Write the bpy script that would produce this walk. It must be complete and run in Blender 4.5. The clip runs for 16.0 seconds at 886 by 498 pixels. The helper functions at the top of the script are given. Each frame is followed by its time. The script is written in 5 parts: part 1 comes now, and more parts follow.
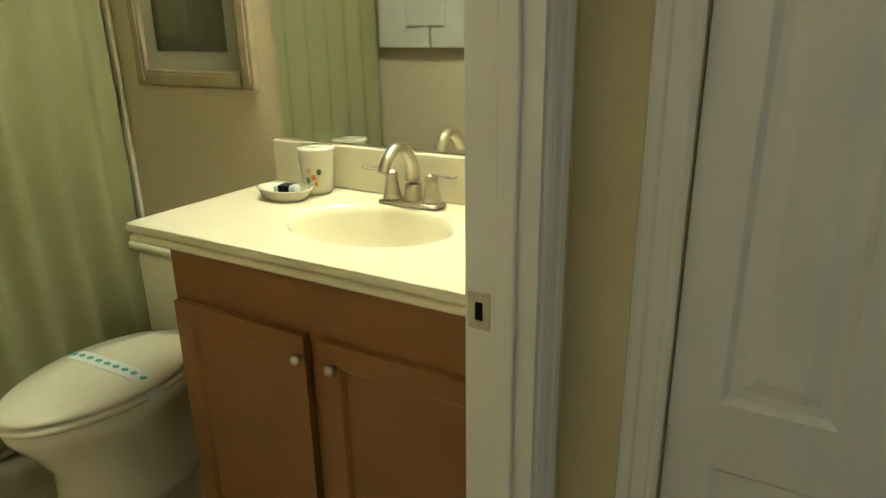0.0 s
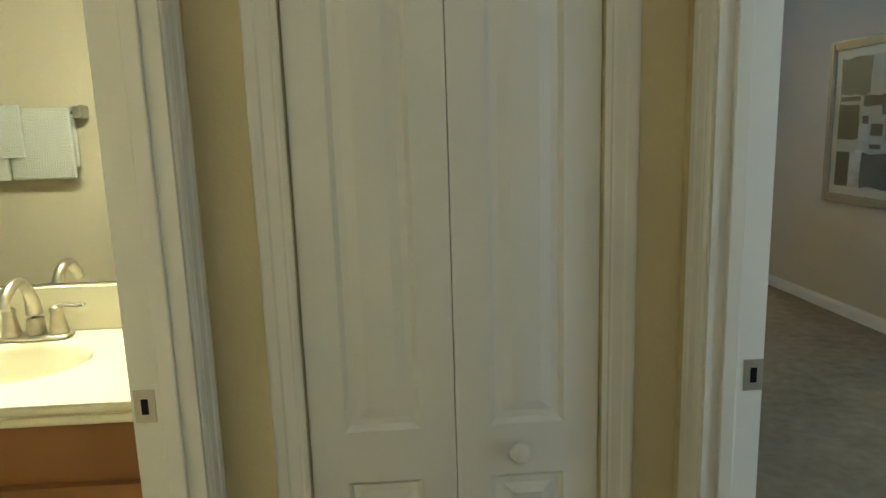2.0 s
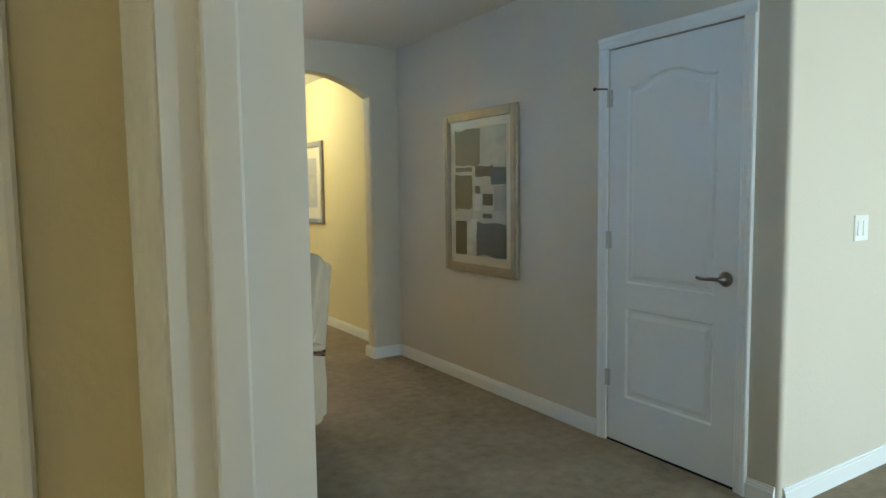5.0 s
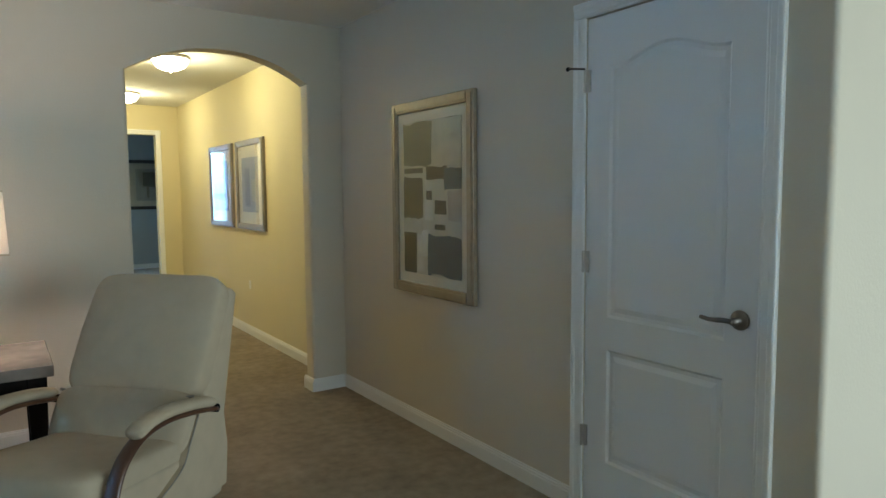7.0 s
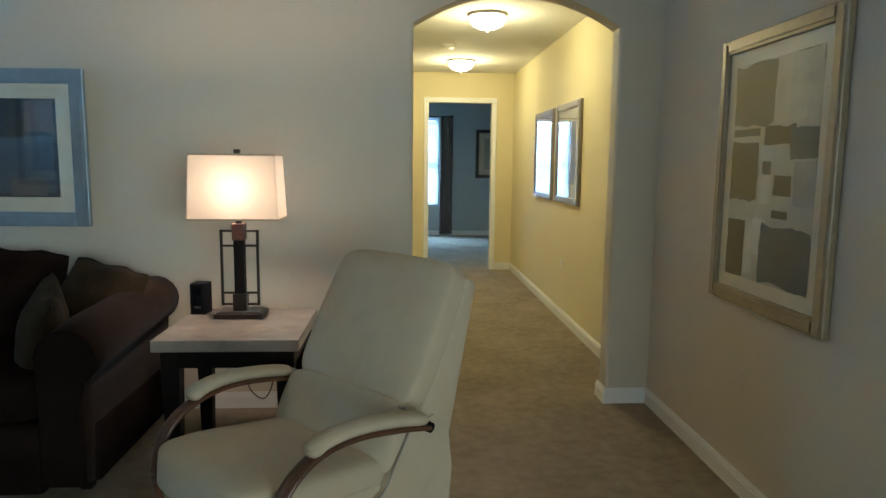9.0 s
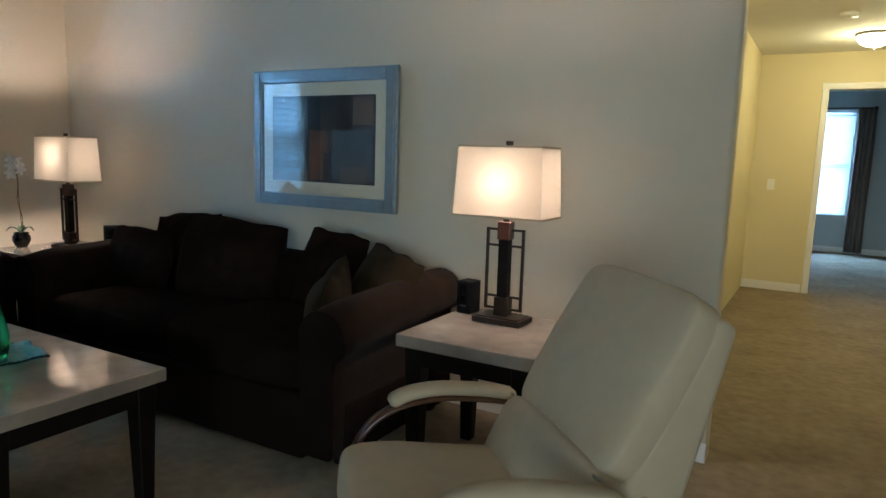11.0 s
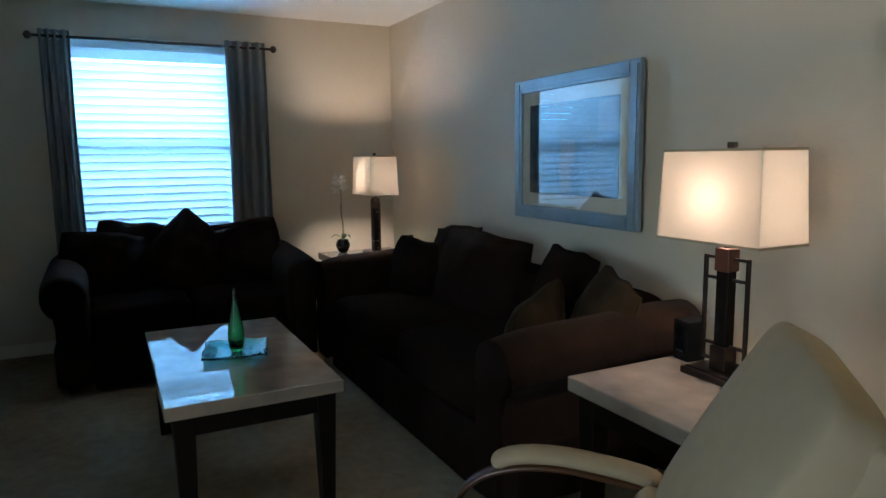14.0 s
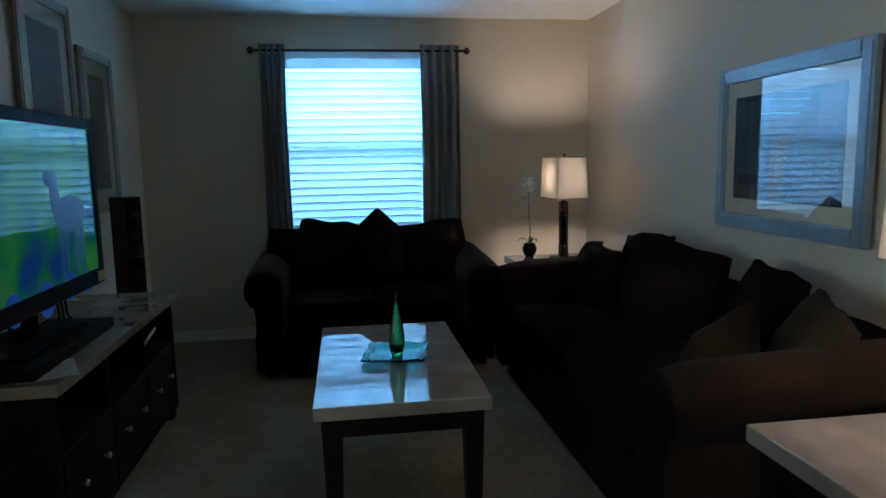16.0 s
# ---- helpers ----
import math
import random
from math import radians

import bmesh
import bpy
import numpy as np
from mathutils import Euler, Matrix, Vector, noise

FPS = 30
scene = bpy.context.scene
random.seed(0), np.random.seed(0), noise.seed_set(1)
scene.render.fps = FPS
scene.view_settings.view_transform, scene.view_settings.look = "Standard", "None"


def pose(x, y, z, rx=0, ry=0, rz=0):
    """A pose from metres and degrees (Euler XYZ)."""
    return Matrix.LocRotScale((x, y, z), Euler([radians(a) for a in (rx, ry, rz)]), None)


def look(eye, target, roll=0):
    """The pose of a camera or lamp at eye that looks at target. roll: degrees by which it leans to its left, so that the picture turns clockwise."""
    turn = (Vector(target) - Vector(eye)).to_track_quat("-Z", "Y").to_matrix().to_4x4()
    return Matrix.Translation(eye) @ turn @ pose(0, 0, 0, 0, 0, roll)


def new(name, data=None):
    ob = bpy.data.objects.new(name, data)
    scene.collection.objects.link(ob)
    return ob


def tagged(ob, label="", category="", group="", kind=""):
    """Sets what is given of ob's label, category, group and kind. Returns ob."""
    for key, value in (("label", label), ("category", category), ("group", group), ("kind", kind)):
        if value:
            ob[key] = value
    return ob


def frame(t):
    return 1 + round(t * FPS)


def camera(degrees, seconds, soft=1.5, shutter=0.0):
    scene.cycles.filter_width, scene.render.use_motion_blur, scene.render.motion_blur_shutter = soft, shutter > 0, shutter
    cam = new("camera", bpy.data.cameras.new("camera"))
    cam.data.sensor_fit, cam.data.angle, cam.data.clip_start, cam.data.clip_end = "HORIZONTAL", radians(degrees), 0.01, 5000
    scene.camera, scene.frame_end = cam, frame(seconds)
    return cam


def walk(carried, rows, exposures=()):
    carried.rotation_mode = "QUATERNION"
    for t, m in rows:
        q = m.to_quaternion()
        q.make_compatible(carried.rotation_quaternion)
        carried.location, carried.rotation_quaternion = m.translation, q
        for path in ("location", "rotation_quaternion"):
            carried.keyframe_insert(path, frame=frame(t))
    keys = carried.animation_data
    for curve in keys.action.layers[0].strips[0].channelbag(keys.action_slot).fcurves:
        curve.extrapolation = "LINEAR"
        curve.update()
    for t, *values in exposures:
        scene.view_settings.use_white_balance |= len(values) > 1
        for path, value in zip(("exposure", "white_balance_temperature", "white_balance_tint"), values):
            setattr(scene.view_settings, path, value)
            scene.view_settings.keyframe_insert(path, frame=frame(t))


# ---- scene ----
cam = camera(67.4, 16.0)
PATH = [
    (0, (-3.079, -5.046, 1.319), (-4.044, -3.418, 0.671), -0.9),
    (0.5, (-3.042, -5.143, 1.334), (-3.784, -3.373, 0.772), -0.8),
    (1, (-3.038, -5.216, 1.351), (-3.46, -3.318, 0.884), -0.8),
    (1.5, (-3.038, -5.299, 1.36), (-3.148, -3.342, 0.961), -1.2),
    (2, (-3.026, -5.361, 1.374), (-2.919, -3.396, 1.017), -1.8),
    (2.5, (-3.025, -5.393, 1.373), (-2.796, -3.428, 1.079), -2.1),
    (3, (-3.012, -5.368, 1.369), (-2.644, -3.418, 1.121), -1.4),
    (3.5, (-2.949, -5.229, 1.353), (-2.398, -3.32, 1.127), -1.0),
    (4, (-2.837, -5.071, 1.359), (-2.104, -3.219, 1.183), -1.1),
    (4.5, (-2.743, -4.916, 1.343), (-1.809, -3.155, 1.186), -1.1),
    (4.7, (-2.683, -4.851, 1.331), (-1.644, -3.15, 1.16), -0.9),
    (7, (-2.001, -4.215, 1.359), (-0.889, -2.561, 1.19), -0.4),
    (7.5, (-1.859, -4.065, 1.325), (-1.025, -2.257, 1.135), -0.2),
    (8, (-1.668, -3.909, 1.34), (-1.096, -2.003, 1.144), 0.3),
    (8.5, (-1.518, -3.742, 1.338), (-1.197, -1.781, 1.116), 0.3),
    (9, (-1.404, -3.6, 1.347), (-1.28, -1.62, 1.093), 0.6),
    (9.5, (-1.258, -3.464, 1.349), (-1.384, -1.487, 1.07), 0.5),
    (10, (-1.17, -3.333, 1.339), (-1.597, -1.4, 1.052), 1.1),
    (12.5, (-0.763, -2.648, 1.341), (-2.255, -1.343, 1.069), 0.8),
    (13, (-0.752, -2.516, 1.362), (-2.322, -1.31, 1.08), 0.2),
    (13.5, (-0.706, -2.382, 1.367), (-2.379, -1.322, 1.086), -0.1),
    (14, (-0.668, -2.267, 1.367), (-2.435, -1.371, 1.093), -0.7),
    (14.5, (-0.688, -2.187, 1.369), (-2.533, -1.465, 1.101), -1.3),
    (15, (-0.74, -2.103, 1.369), (-2.637, -1.523, 1.108), -1.2),
    (15.5, (-0.778, -2.054, 1.371), (-2.71, -1.608, 1.112), -1.2),
    (16, (-0.78, -1.999, 1.375), (-2.741, -1.712, 1.11), -1.1),
]
EXPOSURE = [(0.0, -0.40, 5700, 6), (1.0, -0.36, 5650, 6), (1.5, -0.2, 5550, 7), (2.5, 0.15, 5450, 7), (3.5, 0.22, 5500, 8), (4.5, 0.34, 5600, 8), (7.0, -0.06, 5750, 9), (7.5, 0.12, 5850, 9), (8.0, 0.16, 5950, 9), (9.0, -0.10, 6000, 9), (10.0, -0.30, 6000, 10), (12.5, -0.22, 6050, 12), (14.0, -0.54, 5900, 11), (15.0, -0.78, 5780, 10), (16.0, -0.84, 5650, 9)]
walk(cam, [(t, look(eye, target, roll)) for t, eye, target, roll in PATH], EXPOSURE)

# ---- world and large lights ----
world = bpy.data.worlds.new("sky")
scene.world = world
world.use_nodes = True
wn = world.node_tree
sky = wn.nodes.new("ShaderNodeTexSky")
sky.sky_type = "NISHITA"
sky.sun_disc = False
sky.sun_elevation, sky.sun_rotation = radians(48), radians(100)
wn.links.new(sky.outputs[0], wn.nodes["Background"].inputs[0])
wn.nodes["Background"].inputs[1].default_value = 0.12


def lamp_area(name, eye, target, sx, sy, watts, color):
    d = bpy.data.lights.new(name, "AREA")
    d.shape, d.size, d.size_y, d.energy, d.color = "RECTANGLE", sx, sy, watts, color
    ob = new(name, d)
    ob.matrix_world = look(eye, target)
    return ob


def lamp_point(name, at, watts, color, radius=0.04):
    d = bpy.data.lights.new(name, "POINT")
    d.energy, d.color, d.shadow_soft_size = watts, color, radius
    ob = new(name, d)
    ob.location = at
    return ob


WARM = (1.0, 0.79, 0.62)
HALLWARM = (1.0, 0.87, 0.44)
DAY = (0.27, 0.61, 1.0)
lamp_area("window_daylight", (-6.95, -1.89, 2.25), (-6.15, -1.89, 1.50), 1.5, 1.3, 1180, DAY)
lamp_area("patio_daylight", (1.0, -7.75, 1.2), (1.0, -3.0, 1.1), 3.6, 2.0, 178, (0.77, 0.93, 0.92))
lamp_point("table_lamp_bulb", (-2.16, -0.47, 1.225), 23, WARM, 0.05)
lamp_point("corner_lamp_bulb", (-5.45, -0.42, 1.235), 46, WARM, 0.05)
lamp_point("hall_bulb_near", (-0.76, 1.58, 2.30), 26, HALLWARM, 0.10)
lamp_point("hall_bulb_far", (-0.76, 3.85, 2.30), 26, HALLWARM, 0.10)
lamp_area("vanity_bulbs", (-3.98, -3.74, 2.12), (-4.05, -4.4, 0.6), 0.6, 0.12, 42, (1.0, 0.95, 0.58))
lamp_area("bedroom_daylight", (-1.4, 9.3, 1.35), (-1.4, 6.0, 1.1), 1.1, 1.7, 480, (0.34, 0.64, 1.0))
# Unseen fill lamp, added to light the closet front evenly.
lamp_point("passage_fill", (-2.95, -5.95, 2.30), 1.5, (0.86, 0.98, 1.0), 0.10)

# ---- materials ----


def mat(name, color, rough=0.6, metal=0.0, var=0.12, scale=6.0, bump=0.0, bscale=60.0, coat=0.0, spec=0.5, sheen=0.0, tint=None):
    m = bpy.data.materials.new(name)
    m.use_nodes = True
    nt = m.node_tree
    b = nt.nodes["Principled BSDF"]
    b.inputs["Roughness"].default_value = rough
    b.inputs["Metallic"].default_value = metal
    b.inputs["Coat Weight"].default_value = coat
    b.inputs["Coat Roughness"].default_value = 0.02
    b.inputs["Coat IOR"].default_value = 1.8
    b.inputs["Specular IOR Level"].default_value = spec
    b.inputs["Sheen Weight"].default_value = sheen
    tc = nt.nodes.new("ShaderNodeTexCoord")
    n1 = nt.nodes.new("ShaderNodeTexNoise")
    n1.inputs["Scale"].default_value = scale
    n1.inputs["Detail"].default_value = 6
    nt.links.new(tc.outputs["Object"], n1.inputs["Vector"])
    big = nt.nodes.new("ShaderNodeTexNoise")
    big.inputs["Scale"].default_value = scale * 0.17
    big.inputs["Detail"].default_value = 3
    nt.links.new(tc.outputs["Object"], big.inputs["Vector"])
    both = nt.nodes.new("ShaderNodeMath")
    both.operation = "MULTIPLY_ADD"
    both.inputs[1].default_value = 1.0
    half = nt.nodes.new("ShaderNodeMath")
    half.operation = "SUBTRACT"
    half.inputs[1].default_value = 0.5
    nt.links.new(big.outputs["Fac"], half.inputs[0])
    nt.links.new(n1.outputs["Fac"], both.inputs[0])
    nt.links.new(half.outputs[0], both.inputs[2])
    ramp = nt.nodes.new("ShaderNodeMix")
    ramp.data_type = "RGBA"
    lo = tuple(c * (1 - var) for c in color)
    hi = tint or tuple(min(1, c * (1 + var)) for c in color)
    ramp.inputs[6].default_value = (*lo, 1)
    ramp.inputs[7].default_value = (*hi, 1)
    nt.links.new(both.outputs[0], ramp.inputs[0])
    nt.links.new(ramp.outputs[2], b.inputs["Base Color"])
    if bump:
        n2 = nt.nodes.new("ShaderNodeTexNoise")
        n2.inputs["Scale"].default_value = bscale
        n2.inputs["Detail"].default_value = 4
        nt.links.new(tc.outputs["Object"], n2.inputs["Vector"])
        bp = nt.nodes.new("ShaderNodeBump")
        bp.inputs["Strength"].default_value = bump
        bp.inputs["Distance"].default_value = 0.01
        nt.links.new(n2.outputs["Fac"], bp.inputs["Height"])
        nt.links.new(bp.outputs[0], b.inputs["Normal"])
    return m


def glow(name, color, strength, base=(0.9, 0.9, 0.9)):
    m = mat(name, base, 0.4, var=0.02)
    b = m.node_tree.nodes["Principled BSDF"]
    b.inputs["Emission Color"].default_value = (*color, 1)
    b.inputs["Emission Strength"].default_value = strength
    return m


def translucent(name, color, amount, rough=0.8, bump=0.0):
    m = mat(name, color, rough, var=0.05, scale=40, bump=bump, bscale=300)
    nt = m.node_tree
    t = nt.nodes.new("ShaderNodeBsdfTranslucent")
    t.inputs[0].default_value = (*color, 1)
    mix = nt.nodes.new("ShaderNodeMixShader")
    mix.inputs[0].default_value = amount
    nt.links.new(nt.nodes["Principled BSDF"].outputs[0], mix.inputs[1])
    nt.links.new(t.outputs[0], mix.inputs[2])
    nt.links.new(mix.outputs[0], nt.nodes["Material Output"].inputs[0])
    return m


def glassy(name, color, rough=0.0, bump=0.0, bscale=20):
    m = mat(name, color, rough, var=0.03, bump=bump, bscale=bscale)
    b = m.node_tree.nodes["Principled BSDF"]
    b.inputs["Transmission Weight"].default_value = 1.0
    b.inputs["IOR"].default_value = 1.48
    return m


M_WALL = mat("beige_wall_paint", (0.60, 0.53, 0.42), 0.75, var=0.03, scale=1.5, bump=0.12, bscale=90)
M_CREAM = mat("cream_yellow_wall_paint", (0.66, 0.58, 0.355), 0.75, var=0.03, scale=1.5, bump=0.12, bscale=90)
M_BATHWALL = mat("bath_wall_paint", (0.58, 0.50, 0.36), 0.7, var=0.03, scale=1.5, bump=0.1, bscale=90)
M_CEIL = mat("ceiling_texture_paint", (0.70, 0.68, 0.63), 0.85, var=0.03, scale=2, bump=0.5, bscale=55)
M_TRIM = mat("white_trim_paint", (0.78, 0.77, 0.74), 0.42, var=0.02, scale=1.2)
M_DOOR = mat("white_door_paint", (0.76, 0.76, 0.75), 0.42, var=0.025, scale=3, bump=0.05, bscale=120)
M_CARPET = mat("beige_cut_pile_carpet", (0.335, 0.268, 0.19), 0.95, var=0.34, scale=16, bump=0.9, bscale=420, spec=0.05)
M_TILE = mat("bath_floor_tile", (0.42, 0.37, 0.29), 0.35, var=0.12, scale=8)
M_NICKEL = mat("brushed_nickel", (0.55, 0.52, 0.48), 0.28, 1.0, var=0.08, scale=60)
M_FAUCET = mat("satin_nickel_faucet", (0.54, 0.49, 0.42), 0.30, 1.0, var=0.08, scale=60)
M_DARKMETAL = mat("dark_bronze_metal", (0.06, 0.045, 0.038), 0.35, 0.85, var=0.2, scale=30)
M_ESPRESSO = mat("espresso_stained_wood", (0.009, 0.006, 0.005), 0.55, spec=0.16, var=0.4, scale=14, bump=0.05, bscale=80)
M_STONE = mat("cream_marble_top", (0.29, 0.24, 0.20), 0.6, var=0.42, scale=9, coat=1.0, spec=0.0)
M_SOFA = mat("dark_brown_microfibre", (0.0105, 0.0068, 0.0056), 1.0, var=0.6, scale=7, bump=0.3, bscale=200, spec=0.015)
# Arm suede, its brown lightened to hold the lamplight on the roll.
M_SOFA_LIT = mat("lamplit_chocolate_suede", (0.0165, 0.0090, 0.0062), 1.0, var=0.7, scale=9, bump=0.35, bscale=160, spec=0.03, sheen=0.04)
M_PILLOW = mat("dark_brown_pillow_velour", (0.0135, 0.0084, 0.0068), 1.0, var=0.65, scale=9, bump=0.3, bscale=180, spec=0.02)
M_PILLOW2 = mat("olive_brown_suede_pillow", (0.026, 0.0175, 0.0095), 1.0, var=0.7, scale=8, bump=0.3, bscale=170, spec=0.03, sheen=0.04)
M_CHAIR = mat("cream_ribbed_upholstery", (0.50, 0.405, 0.285), 0.95, var=0.10, scale=14, bump=0.22, bscale=620, spec=0.06)
M_DARKNICKEL = mat("dark_satin_nickel", (0.20, 0.18, 0.165), 0.3, 1.0, var=0.1, scale=60)
M_BENTWOOD = mat("dark_bent_wood", (0.10, 0.044, 0.022), 0.32, var=0.4, scale=12, coat=0.12)
M_REDWOOD = mat("reddish_wood_block", (0.075, 0.029, 0.018), 0.4, var=0.3, scale=15)
M_SHADE = translucent("linen_lampshade", (0.88, 0.82, 0.74), 0.90, bump=0.15)
M_DOME = glow("lit_dome_glass", (1.0, 0.86, 0.60), 16.0)
M_BLACK = mat("black_plastic", (0.006, 0.006, 0.007), 0.7, spec=0.12, var=0.2, scale=20)
M_GLOSSBLACK = mat("gloss_black_plastic", (0.006, 0.006, 0.007), 0.18, var=0.1, spec=0.3)
M_SLAT = translucent("white_blind_slat", (0.80, 0.83, 0.84), 0.22, 0.5)
M_VINYL = mat("white_window_vinyl", (0.75, 0.76, 0.76), 0.35, var=0.02)
M_CURTAIN = translucent("slate_blue_curtain", (0.23, 0.245, 0.25), 0.28, bump=0.3)
M_DARKCURTAIN = translucent("dark_bedroom_curtain", (0.17, 0.14, 0.12), 0.12)
M_SHOWER = translucent("olive_beige_shower_curtain", (0.36, 0.35, 0.19), 0.18, bump=0.2)
M_CHINA = mat("white_vitreous_china", (0.78, 0.74, 0.62), 0.10, var=0.02, coat=0.6)
M_COUNTER = mat("cream_cultured_marble", (0.84, 0.78, 0.60), 0.16, var=0.03, scale=4, coat=0.4)
M_CABINET = mat("brown_maple_cabinet", (0.265, 0.118, 0.036), 0.38, var=0.22, scale=5, bump=0.03, bscale=40)
M_MIRROR = mat("mirror_silver", (0.88, 0.9, 0.88), 0.0, 1.0, var=0.0)
M_TOWEL = mat("white_terry_towel", (0.80, 0.78, 0.72), 0.95, var=0.06, bump=0.9, bscale=260)
M_PAPER = mat("printed_paper_band", (0.62, 0.68, 0.66), 0.6, var=0.05)
M_GREENGLASS = glassy("green_vase_glass", (0.06, 0.45, 0.14))
M_AQUAGLASS = glassy("aqua_wavy_glass", (0.20, 0.76, 0.80), 0.02, 0.25, 60)
M_PICGLASS = glassy("picture_glass", (0.97, 0.98, 0.98))
M_PICGLASS.node_tree.nodes["Principled BSDF"].inputs["IOR"].default_value = 1.55
M_GLOSSPANE = glassy("glossy_picture_glass", (0.97, 0.98, 0.98))
M_GLOSSPANE.node_tree.nodes["Principled BSDF"].inputs["IOR"].default_value = 1.62
M_CLEARGLASS = glassy("low_gloss_picture_glass", (0.97, 0.98, 0.98))
M_CLEARGLASS.node_tree.nodes["Principled BSDF"].inputs["IOR"].default_value = 1.28
M_PANE = glassy("window_pane", (0.95, 0.98, 1.0))
M_FRAMEGOLD = mat("champagne_wood_frame", (0.34, 0.28, 0.19), 0.38, 0.3, var=0.2, scale=25)
M_FRAMEBLUE = mat("silver_blue_frame", (0.27, 0.33, 0.37), 0.35, 0.3, var=0.15, scale=25)
M_FRAMEGREY = mat("grey_wood_frame", (0.28, 0.25, 0.21), 0.4, 0.2, var=0.2, scale=25)
M_FRAMEBLACK = mat("black_wood_frame", (0.02, 0.018, 0.016), 0.35, var=0.2)
M_MATBOARD = mat("cream_mat_board", (0.60, 0.54, 0.42), 0.6, var=0.03)
M_WHITEPLASTIC = mat("white_plastic", (0.78, 0.76, 0.70), 0.3, var=0.02)
M_PETAL = translucent("white_orchid_petal", (0.85, 0.83, 0.80), 0.3)
M_STEM = mat("brown_green_stem", (0.09, 0.07, 0.03), 0.6, var=0.3)
M_LEAF = mat("dark_orchid_leaf", (0.03, 0.07, 0.025), 0.4, var=0.3)


def art(name, color, var=0.25, scale=9):
    return mat(name, color, 0.6, var=var, scale=scale)


# ---- mesh helpers ----


def part(name, bm, material, parent=None, label="", smooth=False):
    me = bpy.data.meshes.new(name)
    bmesh.ops.recalc_face_normals(bm, faces=bm.faces)
    bm.to_mesh(me)
    bm.free()
    me.materials.append(material)
    if smooth:
        for p in me.polygons:
            p.use_smooth = True
    ob = new(name, me)
    if parent:
        ob.parent = parent
    if label:
        ob["label"] = label
    return ob


def thing(name, m, label, category, group="", kind=""):
    ob = new(name)
    ob.empty_display_size = 0.1
    ob.matrix_world = m
    return tagged(ob, label, category, group, kind)


def at(x, y, z=0, rz=0):
    return pose(x, y, z, 0, 0, rz)


def box(bm, x0, x1, y0, y1, z0, z1, r=0.0, seg=2):
    vs = bmesh.ops.create_cube(bm, size=1.0)["verts"]
    for v in vs:
        v.co = Vector((x0 + (v.co.x + 0.5) * (x1 - x0), y0 + (v.co.y + 0.5) * (y1 - y0), z0 + (v.co.z + 0.5) * (z1 - z0)))
    if r:
        es = list({e for v in vs for e in v.link_edges})
        bmesh.ops.bevel(bm, geom=es, offset=r, segments=seg, affect="EDGES", profile=0.5)
    return bm


def boxes(*rows, r=0.0):
    bm = bmesh.new()
    for row in rows:
        box(bm, *row, r=r)
    return bm


def cyl(bm, p0, p1, r0, r1=None, n=20):
    r1 = r0 if r1 is None else r1
    a, b = Vector(p0), Vector(p1)
    q = (b - a).to_track_quat("Z", "Y").to_matrix()
    lo, hi = [], []
    for i in range(n):
        t = 2 * math.pi * i / n
        d = q @ Vector((math.cos(t), math.sin(t), 0))
        lo.append(bm.verts.new(a + d * r0))
        hi.append(bm.verts.new(b + d * r1))
    for i in range(n):
        bm.faces.new((lo[i], lo[(i + 1) % n], hi[(i + 1) % n], hi[i]))
    bm.faces.new(lo[::-1])
    bm.faces.new(hi)
    return bm


def lathe(bm, rows, cx=0, cy=0, n=28, sx=1.0, sy=1.0):
    rings = []
    for r, z in rows:
        rings.append([bm.verts.new((cx + sx * r * math.cos(2 * math.pi * i / n), cy + sy * r * math.sin(2 * math.pi * i / n), z)) for i in range(n)])
    for a, b in zip(rings, rings[1:]):
        for i in range(n):
            bm.faces.new((a[i], a[(i + 1) % n], b[(i + 1) % n], b[i]))
    if rows[0][0] > 0.0005:
        bm.faces.new(rings[0][::-1])
    if rows[-1][0] > 0.0005:
        bm.faces.new(rings[-1])
    return bm


def tube(bm, pts, r, n=10, flat=1.0, up=(0, 0, 1)):
    """A bar along points; flat scales its height against its width."""
    pts = [Vector(p) for p in pts]
    rings = []
    for i, p in enumerate(pts):
        d = (pts[min(i + 1, len(pts) - 1)] - pts[max(i - 1, 0)]).normalized()
        side = d.cross(Vector(up))
        side = side.normalized() if side.length > 1e-4 else Vector((1, 0, 0))
        top = side.cross(d)
        rr = r[i] if isinstance(r, (list, tuple)) else r
        rings.append([bm.verts.new(p + side * rr * math.cos(2 * math.pi * k / n) + top * rr * flat * math.sin(2 * math.pi * k / n)) for k in range(n)])
    for a, b in zip(rings, rings[1:]):
        for k in range(n):
            bm.faces.new((a[k], a[(k + 1) % n], b[(k + 1) % n], b[k]))
    bm.faces.new(rings[0][::-1])
    bm.faces.new(rings[-1])
    return bm


def smooth_path(pts, n=6):
    out = []
    P = [Vector(p) for p in pts]
    P = [P[0]] + P + [P[-1]]
    for i in range(1, len(P) - 2):
        for k in range(n):
            t = k / n
            a, b, c, d = P[i - 1], P[i], P[i + 1], P[i + 2]
            out.append(0.5 * ((2 * b) + (c - a) * t + (2 * a - 5 * b + 4 * c - d) * t * t + (3 * b - a - 3 * c + d) * t ** 3))
    out.append(P[-2])
    return out


